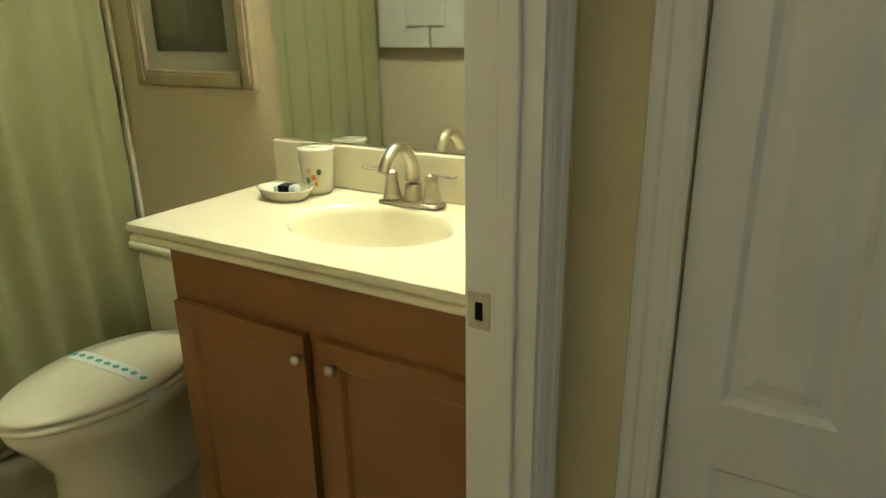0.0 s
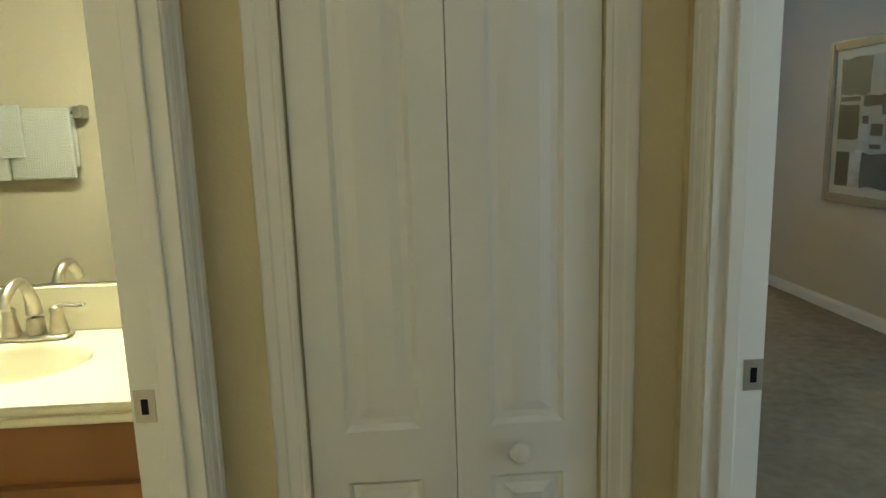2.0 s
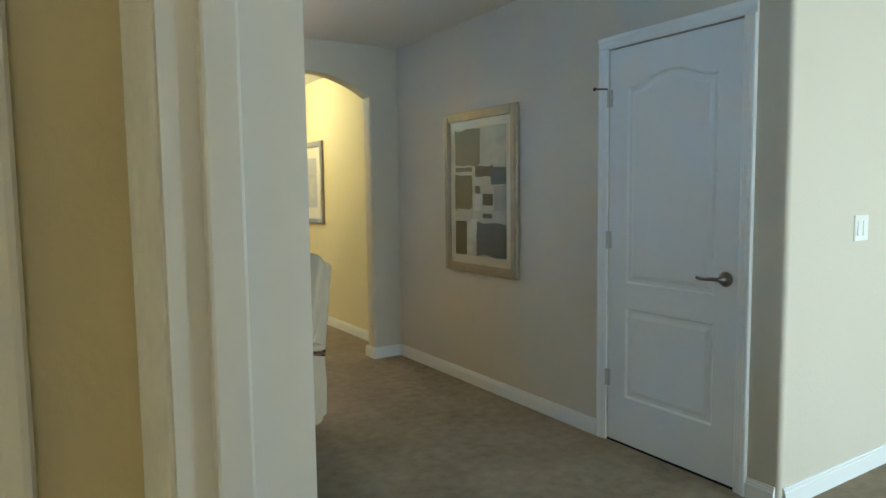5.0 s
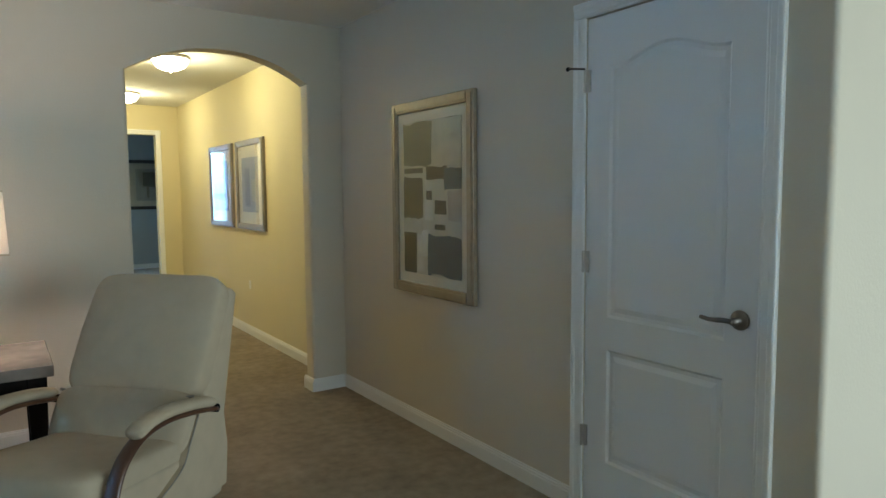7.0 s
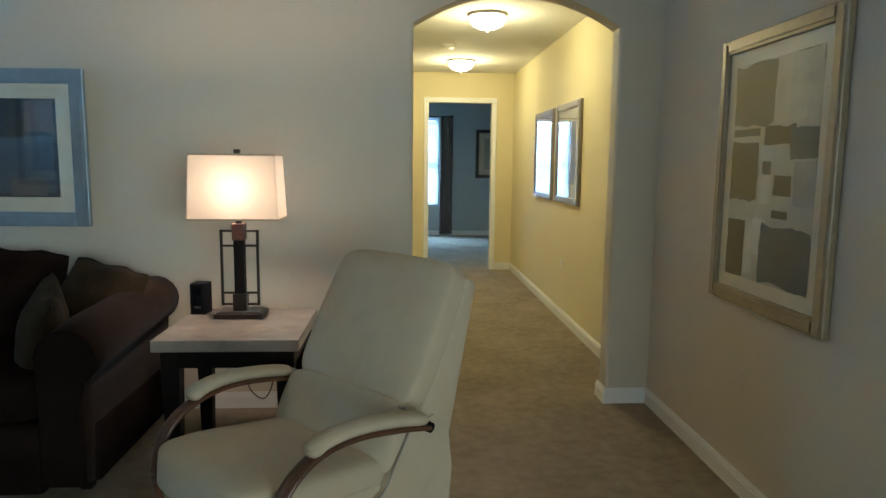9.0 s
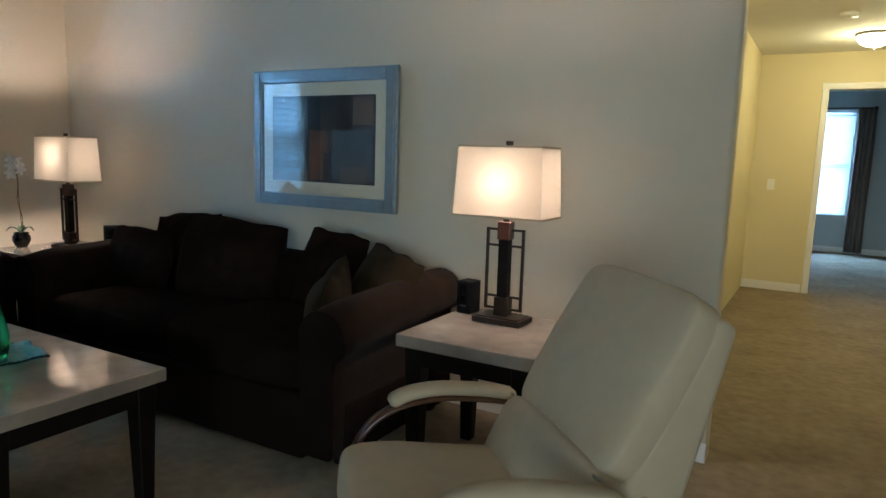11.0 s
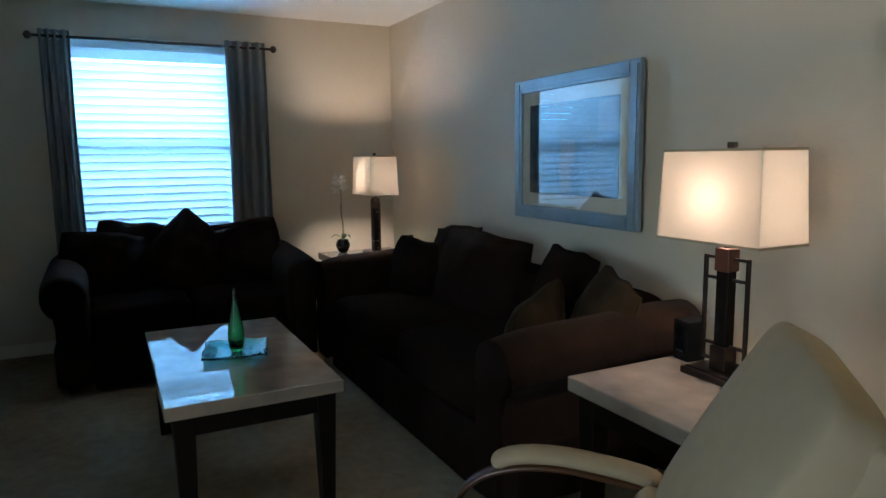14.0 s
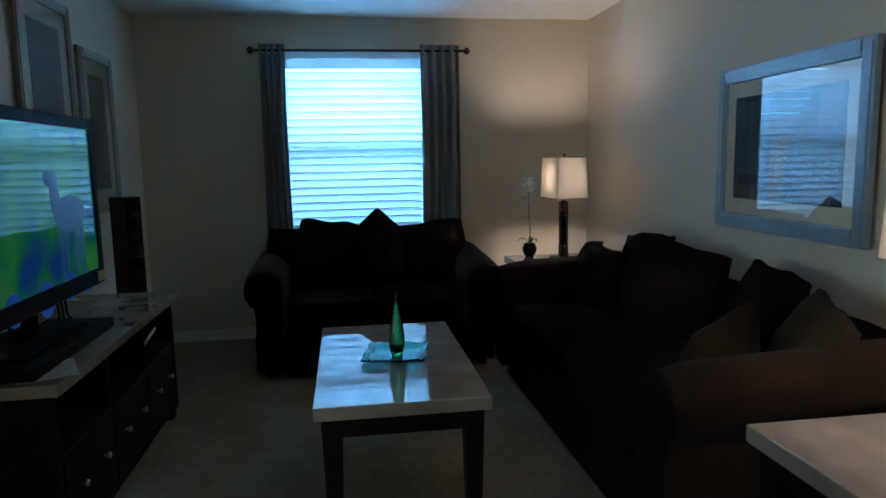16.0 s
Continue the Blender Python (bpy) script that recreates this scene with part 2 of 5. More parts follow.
def soft(bm, cx, cy, cz, sx, sy, sz, e=0.35, n=20, wob=0.0, m=None):
    """A padded block: a superellipsoid of half sizes sx, sy, sz."""
    rows = []

    def pw(v):
        return math.copysign(abs(v) ** e, v)
    for j in range(n + 1):
        phi = -math.pi / 2 + math.pi * j / n
        ring = []
        for i in range(2 * n):
            th = 2 * math.pi * i / (2 * n)
            p = Vector((sx * pw(math.cos(phi)) * pw(math.cos(th)), sy * pw(math.cos(phi)) * pw(math.sin(th)), sz * pw(math.sin(phi))))
            if wob:
                p += wob * noise.noise_vector(Vector((p.x + cx, p.y + cy, p.z + cz)) * 5.0)
            if m:
                p = m @ p
            ring.append(bm.verts.new(p + Vector((cx, cy, cz))))
        rows.append(ring)
    for a, b in zip(rows, rows[1:]):
        for i in range(2 * n):
            bm.faces.new((a[i], a[(i + 1) % (2 * n)], b[(i + 1) % (2 * n)], b[i]))
    bmesh.ops.remove_doubles(bm, verts=bm.verts, dist=0.0005)
    return bm


def pillow_mesh(w, h, t, seed=0):
    """A stuffed square pillow in its own x-z plane, with pinched corners."""
    bm = bmesh.new()
    n = 18
    for s in (1, -1):
        g = []
        for j in range(n + 1):
            row = []
            for i in range(n + 1):
                u, v = -1 + 2 * i / n, -1 + 2 * j / n
                th = t / 2 * ((1 - u * u) * (1 - v * v)) ** 0.52
                x = w / 2 * u * 1.02 * math.sqrt(1 - 0.11 * v * v)
                z = h / 2 * v * 1.02 * math.sqrt(1 - 0.11 * u * u)
                d = (noise.noise(Vector((u * 2 + seed, v * 2, s * 3.0 + seed))) + 0.5 * noise.noise(Vector((u * 5 + seed, v * 5, s + seed)))) * 0.06 * t * 5
                row.append(bm.verts.new((x, s * th * (1 + d * 3), z + 0.026 * noise.noise(Vector((u * 2 + seed, v * 2, seed))))))
            g.append(row)
        for j in range(n):
            for i in range(n):
                bm.faces.new((g[j][i], g[j][i + 1], g[j + 1][i + 1], g[j + 1][i]))
    bmesh.ops.remove_doubles(bm, verts=bm.verts, dist=0.003)
    return bm


def pillow_seam(w, h, seed=0):
    """The stitched edge of a pillow_mesh() of the same size and seed."""
    n = 18
    side = [-1 + 2 * i / n for i in range(n)]
    uv = [(u, -1) for u in side] + [(1, v) for v in side] + [(-u, 1) for u in side] + [(-1, -v) for v in side]
    pts = []
    for u, v in uv + uv[:1]:
        z = h / 2 * v * 1.02 * math.sqrt(1 - 0.11 * u * u) + 0.026 * noise.noise(Vector((u * 2 + seed, v * 2, seed)))
        pts.append((w / 2 * u * 1.02 * math.sqrt(1 - 0.11 * v * v), 0, z))
    return tube(bmesh.new(), pts, 0.0032, n=6, up=(0, 1, 0))


def offset_loop(loop, d):
    """A closed loop of (u, v), anticlockwise, moved inwards by d."""
    n, out = len(loop), []
    for i in range(n):
        p, a, b = Vector(loop[i]), Vector(loop[i - 1]), Vector(loop[(i + 1) % n])
        e1, e2 = (p - a).normalized(), (b - p).normalized()
        n1, n2 = Vector((-e1.y, e1.x)), Vector((-e2.y, e2.x))
        k = (n1 + n2) / max(0.3, 1 + n1.dot(n2))
        out.append(p + k * d)
    return out


def panel_field(bm, loop, put, face, depth=0.009):
    """The sunk moulding and raised field of a door panel; put(u, v, d) gives the place at depth d."""
    rings = []
    for off, d in ((0, face), (0.010, face - depth), (0.024, face - depth), (0.045, face - 0.003)):
        rings.append([bm.verts.new(put(p[0], p[1], d)) for p in offset_loop(loop, off)])
    n = len(loop)
    for a, b in zip(rings, rings[1:]):
        for i in range(n):
            bm.faces.new((a[i], a[(i + 1) % n], b[(i + 1) % n], b[i]))
    bm.faces.new(rings[-1])


def strip(bm, lower, upper, put, d0, d1):
    """A solid between two lines of (u, v) with as many points, from depth d0 to d1."""
    f = [[bm.verts.new(put(p[0], p[1], d)) for p in line] for d in (d0, d1) for line in (lower, upper)]
    n = len(lower)
    for i in range(n - 1):
        bm.faces.new((f[0][i], f[0][i + 1], f[1][i + 1], f[1][i]))
        bm.faces.new((f[2][i], f[3][i], f[3][i + 1], f[2][i + 1]))
        bm.faces.new((f[0][i], f[2][i], f[2][i + 1], f[0][i + 1]))
        bm.faces.new((f[1][i], f[1][i + 1], f[3][i + 1], f[3][i]))
    for i in (0, n - 1):
        bm.faces.new((f[0][i], f[1][i], f[3][i], f[2][i]))


def leaf_mesh(put, w, h, stile, rails, arch=0.0, face=0.0, thick=0.035):
    """A moulded door leaf: rails is a list of (low, high) of its sunk panels; the top panel may be arched."""
    bm = bmesh.new()

    def slab(u0, u1, v0, v1):
        strip(bm, [(u0, v0), (u1, v0)], [(u0, v1), (u1, v1)], put, face, face - thick)
    slab(0, stile, 0, h)
    slab(w - stile, w, 0, h)
    low = 0.0
    for k, (a, b) in enumerate(rails):
        slab(stile, w - stile, low, a)
        low = b
        top = k == len(rails) - 1 and arch
        if top:
            n = 20
            line = []
            for i in range(n + 1):
                s = i / n
                c = 0.5 - 0.5 * math.cos(2 * math.pi * min(1, max(0, (s - 0.06) / 0.88)))
                line.append((stile + s * (w - 2 * stile), b - arch + arch * c ** 0.8))
            strip(bm, line, [(u, h) for u, v in line], put, face, face - thick)
            loop = [(stile, a), (w - stile, a)] + line[::-1]
        else:
            loop = [(stile, a), (w - stile, a), (w - stile, b), (stile, b)]
        panel_field(bm, loop, put, face)
    if not arch:
        slab(stile, w - stile, low, h)
    return bm


# ---- structure ----
CEIL = 2.475


def slab(name, rows, material, label="", r=0.0):
    return tagged(part(name, boxes(*rows, r=r), material), label, kind="structure")


def prism(bm, loop, z0, z1):
    a = [bm.verts.new((x, y, z0)) for x, y in loop]
    b = [bm.verts.new((x, y, z1)) for x, y in loop]
    n = len(loop)
    for i in range(n):
        bm.faces.new((a[i], a[(i + 1) % n], b[(i + 1) % n], b[i]))
    bm.faces.new(a[::-1])
    bm.faces.new(b)
    return bm


def bull(cx, cy, r, a0, a1, n=6):
    return [(cx + r * math.cos(radians(a0 + (a1 - a0) * i / n)), cy + r * math.sin(radians(a0 + (a1 - a0) * i / n))) for i in range(n + 1)]


slab("floor", [(-6.3, 4.3, -8.2, 10.0, -0.2, 0.0)], M_CARPET, "beige cut-pile carpet over the whole floor")
slab("bath_floor", [(-5.95, -3.46, -5.14, -3.62, 0.0, 0.006)], M_TILE, "tan tiled bathroom floor")
slab("ceiling", [(-6.3, 4.3, -8.2, 10.0, CEIL, CEIL + 0.15)], M_CEIL, "off-white textured ceiling")

WY0, WY1, WZ0, WZ1 = -2.46, -1.33, 0.80, 2.225
slab("wall_window", [(-6.25, -6.1, -3.5, WY0, 0, CEIL), (-6.25, -6.1, WY1, 0.0, 0, CEIL), (-6.25, -6.1, WY0, WY1, 0, WZ0), (-6.25, -6.1, WY0, WY1, WZ1, CEIL)], M_WALL, "beige painted wall round the window")

# wall with the arched opening to the hallway, its edges rounded
AX0, AX1, ASPR, ATOP = -1.345, -0.243, 2.080, 2.245
bm = boxes((-6.25, AX0 - 0.03, 0, 0.13, 0, CEIL), (AX1 + 0.03, 0.13, 0, 0.13, 0, CEIL))
R = 0.02
prism(bm, [(AX0 - 0.03, 0)] + bull(AX0 - R, R, R, -90, 0) + bull(AX0 - R, 0.13 - R, R, 0, 90) + [(AX0 - 0.03, 0.13)], 0, ASPR)
prism(bm, [(AX1 + 0.03, 0.13)] + bull(AX1 + R, 0.13 - R, R, 90, 180) + bull(AX1 + R, R, R, 180, 270) + [(AX1 + 0.03, 0)], 0, ASPR)
arc = []
for i in range(33):
    s = -1 + 2 * i / 32
    arc.append(((AX0 + AX1) / 2 + s * ((AX1 - AX0) / 2), ASPR + (ATOP - ASPR) * (1 - abs(s) ** 2.2)))
arc = [(AX0 - 0.03, ASPR)] + arc + [(AX1 + 0.03, ASPR)]
strip(bm, arc, [(u, CEIL) for u, v in arc], lambda u, v, d: (u, d, v), 0.0, 0.13)
tagged(part("wall_arch", bm, M_WALL), "beige painted wall with an arched opening", kind="structure")

DY0, DY1, DH = -3.040, -2.282, 2.048
bm = boxes((0, 0.13, DY1, 0.0, 0, CEIL), (0, 0.13, DY0, DY1, DH, CEIL))
prism(bm, [(0, DY0), (0, -3.23)] + bull(0.02, -3.23, 0.02, 180, 270) + [(0.13, -3.25), (0.13, DY0)], 0, CEIL)
tagged(part("wall_picture", bm, M_WALL), "beige painted wall with a white door", kind="structure")
slab("wall_return", [(0.13, 4.2, -3.25, -3.13, 0, CEIL)], M_WALL, "pale wall beyond a rounded corner, with a switch")
slab("wall_east", [(4.1, 4.2, -7.6, -3.25, 0, CEIL)], M_WALL)
slab("wall_south", [(-2.385, -0.9, -7.6, -7.48, 0, CEIL), (2.9, 4.1, -7.6, -7.48, 0, CEIL), (-0.9, 2.9, -7.6, -7.48, 2.15, CEIL)], M_WALL)
slab("wall_tv", [(-6.25, -2.385, -3.62, -3.50, 0, CEIL)], M_WALL, "beige painted wall behind the television")
HX0, HX1, JY, JS = -3.40, -2.50, -4.25, -5.02
CY = -4.13
slab("wall_bath", [(-3.504, HX0, JY, -3.62, 0, CEIL), (-3.504, HX0, -6.6, JS, 0, CEIL), (-3.504, HX0, JS, JY, 2.055, CEIL)], M_CREAM, "wall with the bathroom doorway")
slab("wall_door", [(HX1, -2.403, JY, -3.62, 0, CEIL), (HX1, -2.403, -7.6, JS, 0, CEIL), (HX1, -2.403, JS, JY, 2.055, CEIL)], M_CREAM, "wall with the doorway to the living room")
CX0, CX1 = -3.237, -2.652
slab("wall_closet", [(HX0, CX0, CY, CY + 0.1, 0, CEIL), (CX1, HX1, CY, CY + 0.1, 0, CEIL), (CX0, CX1, CY, CY + 0.1, 2.05, CEIL)], M_CREAM, "tan wall strips beside the closet")
slab("wall_hall_south", [(HX0, HX1, -6.72, -6.6, 0, CEIL)], M_WALL)
slab("wall_bath_south", [(-5.95, -3.504, -5.26, -5.14, 0, CEIL)], M_BATHWALL)
slab("wall_bath_west", [(-6.07, -5.95, -5.26, -3.62, 0, CEIL)], M_BATHWALL)
slab("wall_bath_lining", [(-5.95, -3.504, -3.626, -3.621, 0, CEIL)], M_BATHWALL, "warm beige bathroom wall")
HE = 4.85
slab("wall_hall_east", [(0.0, 0.13, 0.13, HE, 0, CEIL)], M_CREAM, "cream hallway wall")
slab("wall_hall_west", [(-1.85, -1.72, 0.13, HE, 0, CEIL)], M_CREAM)
EX0, EX1, EH = -1.070, -0.275, 2.11
slab("wall_hall_end", [(-2.6, EX0, HE, HE + 0.12, 0, CEIL), (EX1, 1.6, HE, HE + 0.12, 0, CEIL), (EX0, EX1, HE, HE + 0.12, EH, CEIL)], M_CREAM, "cream wall with an open bedroom doorway")
BWX0, BWX1, BWZ0, BWZ1 = -1.85, -0.72, 0.58, 2.2
FY = 9.0
M_BEDWALL = mat("grey_blue_bedroom_paint", (0.40, 0.42, 0.42), 0.75, var=0.03, scale=1.5, bump=0.1, bscale=90)
slab("wall_bedroom_north", [(-2.6, BWX0, FY, FY + 0.12, 0, CEIL), (BWX1, 1.6, FY, FY + 0.12, 0, CEIL), (BWX0, BWX1, FY, FY + 0.12, 0, BWZ0), (BWX0, BWX1, FY, FY + 0.12, BWZ1, CEIL)], M_BEDWALL, "grey bedroom wall")
slab("wall_bedroom_west", [(-2.7, -2.6, HE, FY + 0.12, 0, CEIL)], M_BEDWALL)
slab("wall_bedroom_east", [(1.6, 1.7, HE, FY + 0.12, 0, CEIL)], M_BEDWALL)


def skirting(x0, y0, x1, y1, out):
    """A moulded baseboard along a wall line; out is the side of the room."""
    bm = bmesh.new()
    ox, oy = out
    for d, z0, z1 in ((0.015, 0.0, 0.066), (0.011, 0.066, 0.078), (0.006, 0.078, 0.088)):
        xs, ys = sorted((x0, x1)), sorted((y0, y1))
        if ox:
            xs = sorted((x0, x0 + ox * d))
        else:
            ys = sorted((y0, y0 + oy * d))
        box(bm, xs[0], xs[1], ys[0], ys[1], z0, z1)
    return tagged(part("baseboard", bm, M_TRIM), "white moulded baseboard", kind="structure")


for row in ((0, -2.215, 0, 0, (-1, 0)), (0, -3.23, 0, -3.105, (-1, 0)), (0.02, -3.25, 4.1, -3.25, (0, -1)), (AX1, 0, -0.015, 0, (0, -1)), (AX1, -0.015, AX1, 0.145, (-1, 0)),
            (-6.1, 0, AX0, 0, (0, -1)), (-6.1, -3.5, -6.1, -0.015, (1, 0)), (-6.085, -3.5, -2.385, -3.5, (0, 1)), (0.0, 0.13, 0.0, HE, (-1, 0)),
            (-0.21, HE, -0.015, HE, (0, -1)), (-1.72, HE, -1.145, HE, (0, -1)), (-2.6, FY, 1.6, FY, (0, -1)), (AX1 + 0.02, 0.13, -0.015, 0.13, (0, 1)),
            (HX0, CY, -3.302, CY, (0, -1)), (-2.587, CY, HX1, CY, (0, -1)), (-5.14, -3.626, -4.36, -3.626, (0, -1))):
    skirting(*row)


def trim_bars(name, axis, wall, out, a0, a1, top, w=0.062, label="white moulded door casing", low=0.0):
    """Casing round an opening: two uprights and a head, each stepped. axis: along 'x' or 'y'; wall: the wall's face; out: its side."""
    root = tagged(new(name), label, kind="structure")

    def bar(nm, u0, u1, v0, v1):
        bm = bmesh.new()
        prof = ((0.0, 0.006), (0.05, 0.0085), (0.13, 0.0105), (0.20, 0.0095), (0.28, 0.0115), (0.58, 0.0130), (0.66, 0.0160), (0.86, 0.0175), (0.95, 0.0160), (1.0, 0.011))
        ends = []
        for e in (0, 1):
            row = []
            for f, d in ((0.0, 0.0), *prof, (1.0, 0.0)):
                if nm == "head":
                    u, v = (u0, u1)[e], v0 + f * (v1 - v0)
                else:
                    u, v = u0 + f * (u1 - u0), (v0, v1)[e]
                row.append(bm.verts.new((u, wall + out * d, v) if axis == "x" else (wall + out * d, u, v)))
            ends.append(row)
        n = len(ends[0])
        for k in range(n):
            m = (k + 1) % n
            bm.faces.new((ends[0][k], ends[0][m], ends[1][m], ends[1][k]))
        bm.faces.new(ends[0][::-1])
        bm.faces.new(ends[1])
        part(nm, bm, M_TRIM, root)
    bar("upright", a0, a0 - w, low, top)
    bar("upright", a1, a1 + w, low, top)
    bar("head", a0 - w, a1 + w, top, top + w)
    return root


trim_bars("casing_closet", "x", CY, -1, CX0, CX1, 2.05)
trim_bars("casing_bath", "y", HX0, 1, JS, JY, 2.055)
trim_bars("casing_living", "y", HX1, -1, JS, JY, 2.055)
trim_bars("casing_living_inner", "y", -2.403, 1, JS - 0.008, JY + 0.008, 2.063)
trim_bars("casing_door", "y", 0.0, -1, DY0, DY1, DH)
trim_bars("casing_bedroom", "x", HE, -1, EX0, EX1, EH)


def jamb(name, x0, x1, stop, strike_x):
    """The white lining of a doorway with its stop and strike plate; stop: the x range of the stop."""
    root = tagged(new(name), "white painted door jamb with a strike plate", kind="structure")
    part("lining", boxes((x0, x1, JY - 0.012, JY, 0, 2.055)), M_TRIM, root)
    part("lining", boxes((x0, x1, JS, JS + 0.012, 0, 2.055)), M_TRIM, root)
    part("lining_head", boxes((x0, x1, JS + 0.012, JY - 0.012, 2.043, 2.055)), M_TRIM, root)
    part("stop", boxes((*stop, JY - 0.024, JY - 0.012, 0, 2.043), r=0.003), M_TRIM, root)
    part("stop", boxes((*stop, JS + 0.012, JS + 0.024, 0, 2.043), r=0.003), M_TRIM, root)
    bm = boxes((*strike_x, JY - 0.0145, JY - 0.0118, 0.893, 0.952), r=0.0012)
    plate = part("strike_plate", bm, M_NICKEL, root, "brushed nickel strike plate")
    c = sum(strike_x) / 2
    # Darkness of the latch hole, laid on the plate as a black block.
    part("latch_hole_shade", boxes((c - 0.006, c + 0.006, JY - 0.0152, JY - 0.0142, 0.908, 0.936), r=0.0003), M_BLACK, plate)
    for z in (0.899, 0.946):
        part("screw", cyl(bmesh.new(), (c, JY - 0.0157, z), (c, JY - 0.0142, z), 0.003, n=10), M_NICKEL, plate)


jamb("jamb_bath", -3.507, HX0 + 0.004, (-3.455, -3.425), (-3.502, -3.466))
jamb("jamb_living", HX1 - 0.004, -2.398, (-2.478, -2.450), (-2.434, -2.3985))

# white two-panel door with an arched top panel
door = thing("door_1", at(0, 0), "closed white two-panel door with an arched upper panel", "door", kind="structure")
part("leaf", leaf_mesh(lambda u, v, d: (0.004 - d, -2.286 - u, 0.012 + v), 0.750, 2.03, 0.118, ((0.245, 0.715), (0.845, 1.885)), arch=0.055), M_DOOR, door)
for z in (0.344, 1.074, 1.80):
    hinge = part("hinge", cyl(bmesh.new(), (-0.008, -2.284, z - 0.045), (-0.008, -2.284, z + 0.045), 0.0075, n=12), M_NICKEL, door, "brushed nickel hinge")
    part("hinge_leaf", boxes((-0.003, 0.0045, -2.305, -2.272, z - 0.044, z + 0.044)), M_NICKEL, hinge)
stop = part("hinge_stop", tube(bmesh.new(), smooth_path([(-0.010, -2.284, 1.848), (-0.035, -2.262, 1.850), (-0.055, -2.235, 1.852)]), 0.004), M_DARKMETAL, door, "small hinge-pin doorstop")
part("rubber_tip", cyl(bmesh.new(), (-0.055, -2.235, 1.852), (-0.045, -2.222, 1.852), 0.008), M_BLACK, stop)
bm = lathe(bmesh.new(), [(0.033, 0.0), (0.034, 0.005), (0.030, 0.012), (0.017, 0.016), (0.012, 0.022), (0.012, 0.05), (0.0, 0.052)])
bm.transform(Matrix.Translation((0.004, -2.976, 0.936)) @ Matrix.Rotation(radians(-90), 4, "Y"))
rose = part("handle_rose", bm, M_DARKNICKEL, door, "dark nickel lever handle", True)
part("lever", tube(bmesh.new(), smooth_path([(-0.048, -2.980, 0.936), (-0.052, -2.95, 0.938), (-0.052, -2.90, 0.934), (-0.05, -2.865, 0.938)]), [0.011] * 10 + [0.009] * 9, flat=0.8), M_DARKNICKEL, rose, smooth=True)
slab("trim_door_stop", [(0.045, 0.06, DY0, DY1, 0, DH)], M_TRIM)
part("threshold", boxes((0.004, 0.12, DY0, DY1, 0.0, 0.008)), M_BLACK)["kind"] = "structure"

# unseen leaf of the passage door, opened into the living room to block daylight
od = thing("door_3", at(0, 0), "unseen white two-panel door, swung into the living room to block daylight", "door", kind="structure")
part("leaf", leaf_mesh(lambda u, v, d: (-2.390 + u, -5.045 + d, 0.012 + v), 0.750, 2.03, 0.118, ((0.245, 0.715), (0.845, 1.885)), arch=0.055, face=0.035), M_DOOR, od)
for z in (0.30, 1.05, 1.80):
    part("hinge", cyl(bmesh.new(), (-2.394, -5.010, z - 0.045), (-2.394, -5.010, z + 0.045), 0.0075, n=12), M_NICKEL, od)

# bifold closet doors
closet = thing("door_2", at(0, 0), "closed white bifold closet door with a round knob", "closet door", kind="structure")
for k, u0 in enumerate((CX0 + 0.003, -2.9425)):
    w = 0.2895 if k == 0 else 0.2875
    part("leaf", leaf_mesh(lambda u, v, d, u0=u0: (u0 + u, CY + 0.014 - d, 0.02 + v), w, 2.02, 0.070, ((0.14, 0.655), (0.765, 1.90))), M_DOOR, closet)
bm = lathe(bmesh.new(), [(0.010, 0.0), (0.009, 0.012), (0.017, 0.018), (0.021, 0.026), (0.019, 0.035), (0.010, 0.040), (0.0, 0.041)])
bm.transform(Matrix.Translation((-2.818, CY + 0.014, 0.735)) @ Matrix.Rotation(radians(90), 4, "X"))
part("knob", bm, M_TRIM, closet, "round white wooden knob", True)
slab("closet_back", [(CX0 - 0.1, CX1 + 0.1, -3.99, -3.97, 0, CEIL)], M_WALL)

# switch plate on the pale return wall
sw = thing("light_switch", at(0.57, -3.25, 1.15), "white plastic double light switch on the pale wall", "light switch")
part("plate", boxes((-0.058, 0.058, -0.007, 0.0, -0.058, 0.058), r=0.003), M_WHITEPLASTIC, sw)
for x in (-0.023, 0.023):
    part("rocker", boxes((x - 0.016, x + 0.016, -0.011, -0.006, -0.033, 0.033), r=0.002), M_WHITEPLASTIC, sw)
ol = thing("wall_outlet", at(0.0, -1.02, 0.47) @ Matrix.Scale(0.7, 4), "beige painted socket outlet low on the wall", "outlet")
part("plate", boxes((-0.006, 0.0, -0.035, 0.035, -0.057, 0.057), r=0.002), M_WALL, ol)
for z in (-0.025, 0.025):
    part("socket", boxes((-0.009, -0.005, -0.016, 0.016, z - 0.016, z + 0.016), r=0.002), M_WALL, ol)

hs = thing("light_switch", at(-1.52, HE, 1.13), "white plastic light switch beside the bedroom doorway", "light switch")
part("plate", boxes((-0.035, 0.035, -0.006, 0.0, -0.057, 0.057), r=0.002), M_WHITEPLASTIC, hs)
part("rocker", boxes((-0.016, 0.016, -0.010, -0.005, -0.033, 0.033), r=0.002), M_WHITEPLASTIC, hs)
ho = thing("wall_outlet", at(0.0, 2.09, 0.49) @ Matrix.Scale(0.7, 4), "cream socket outlet low on the hallway wall", "outlet")
part("plate", boxes((-0.006, 0.0, -0.035, 0.035, -0.057, 0.057), r=0.002), M_WHITEPLASTIC, ho)
for z in (-0.025, 0.025):
    part("socket", boxes((-0.009, -0.005, -0.016, 0.016, z - 0.016, z + 0.016), r=0.002), M_WHITEPLASTIC, ho)

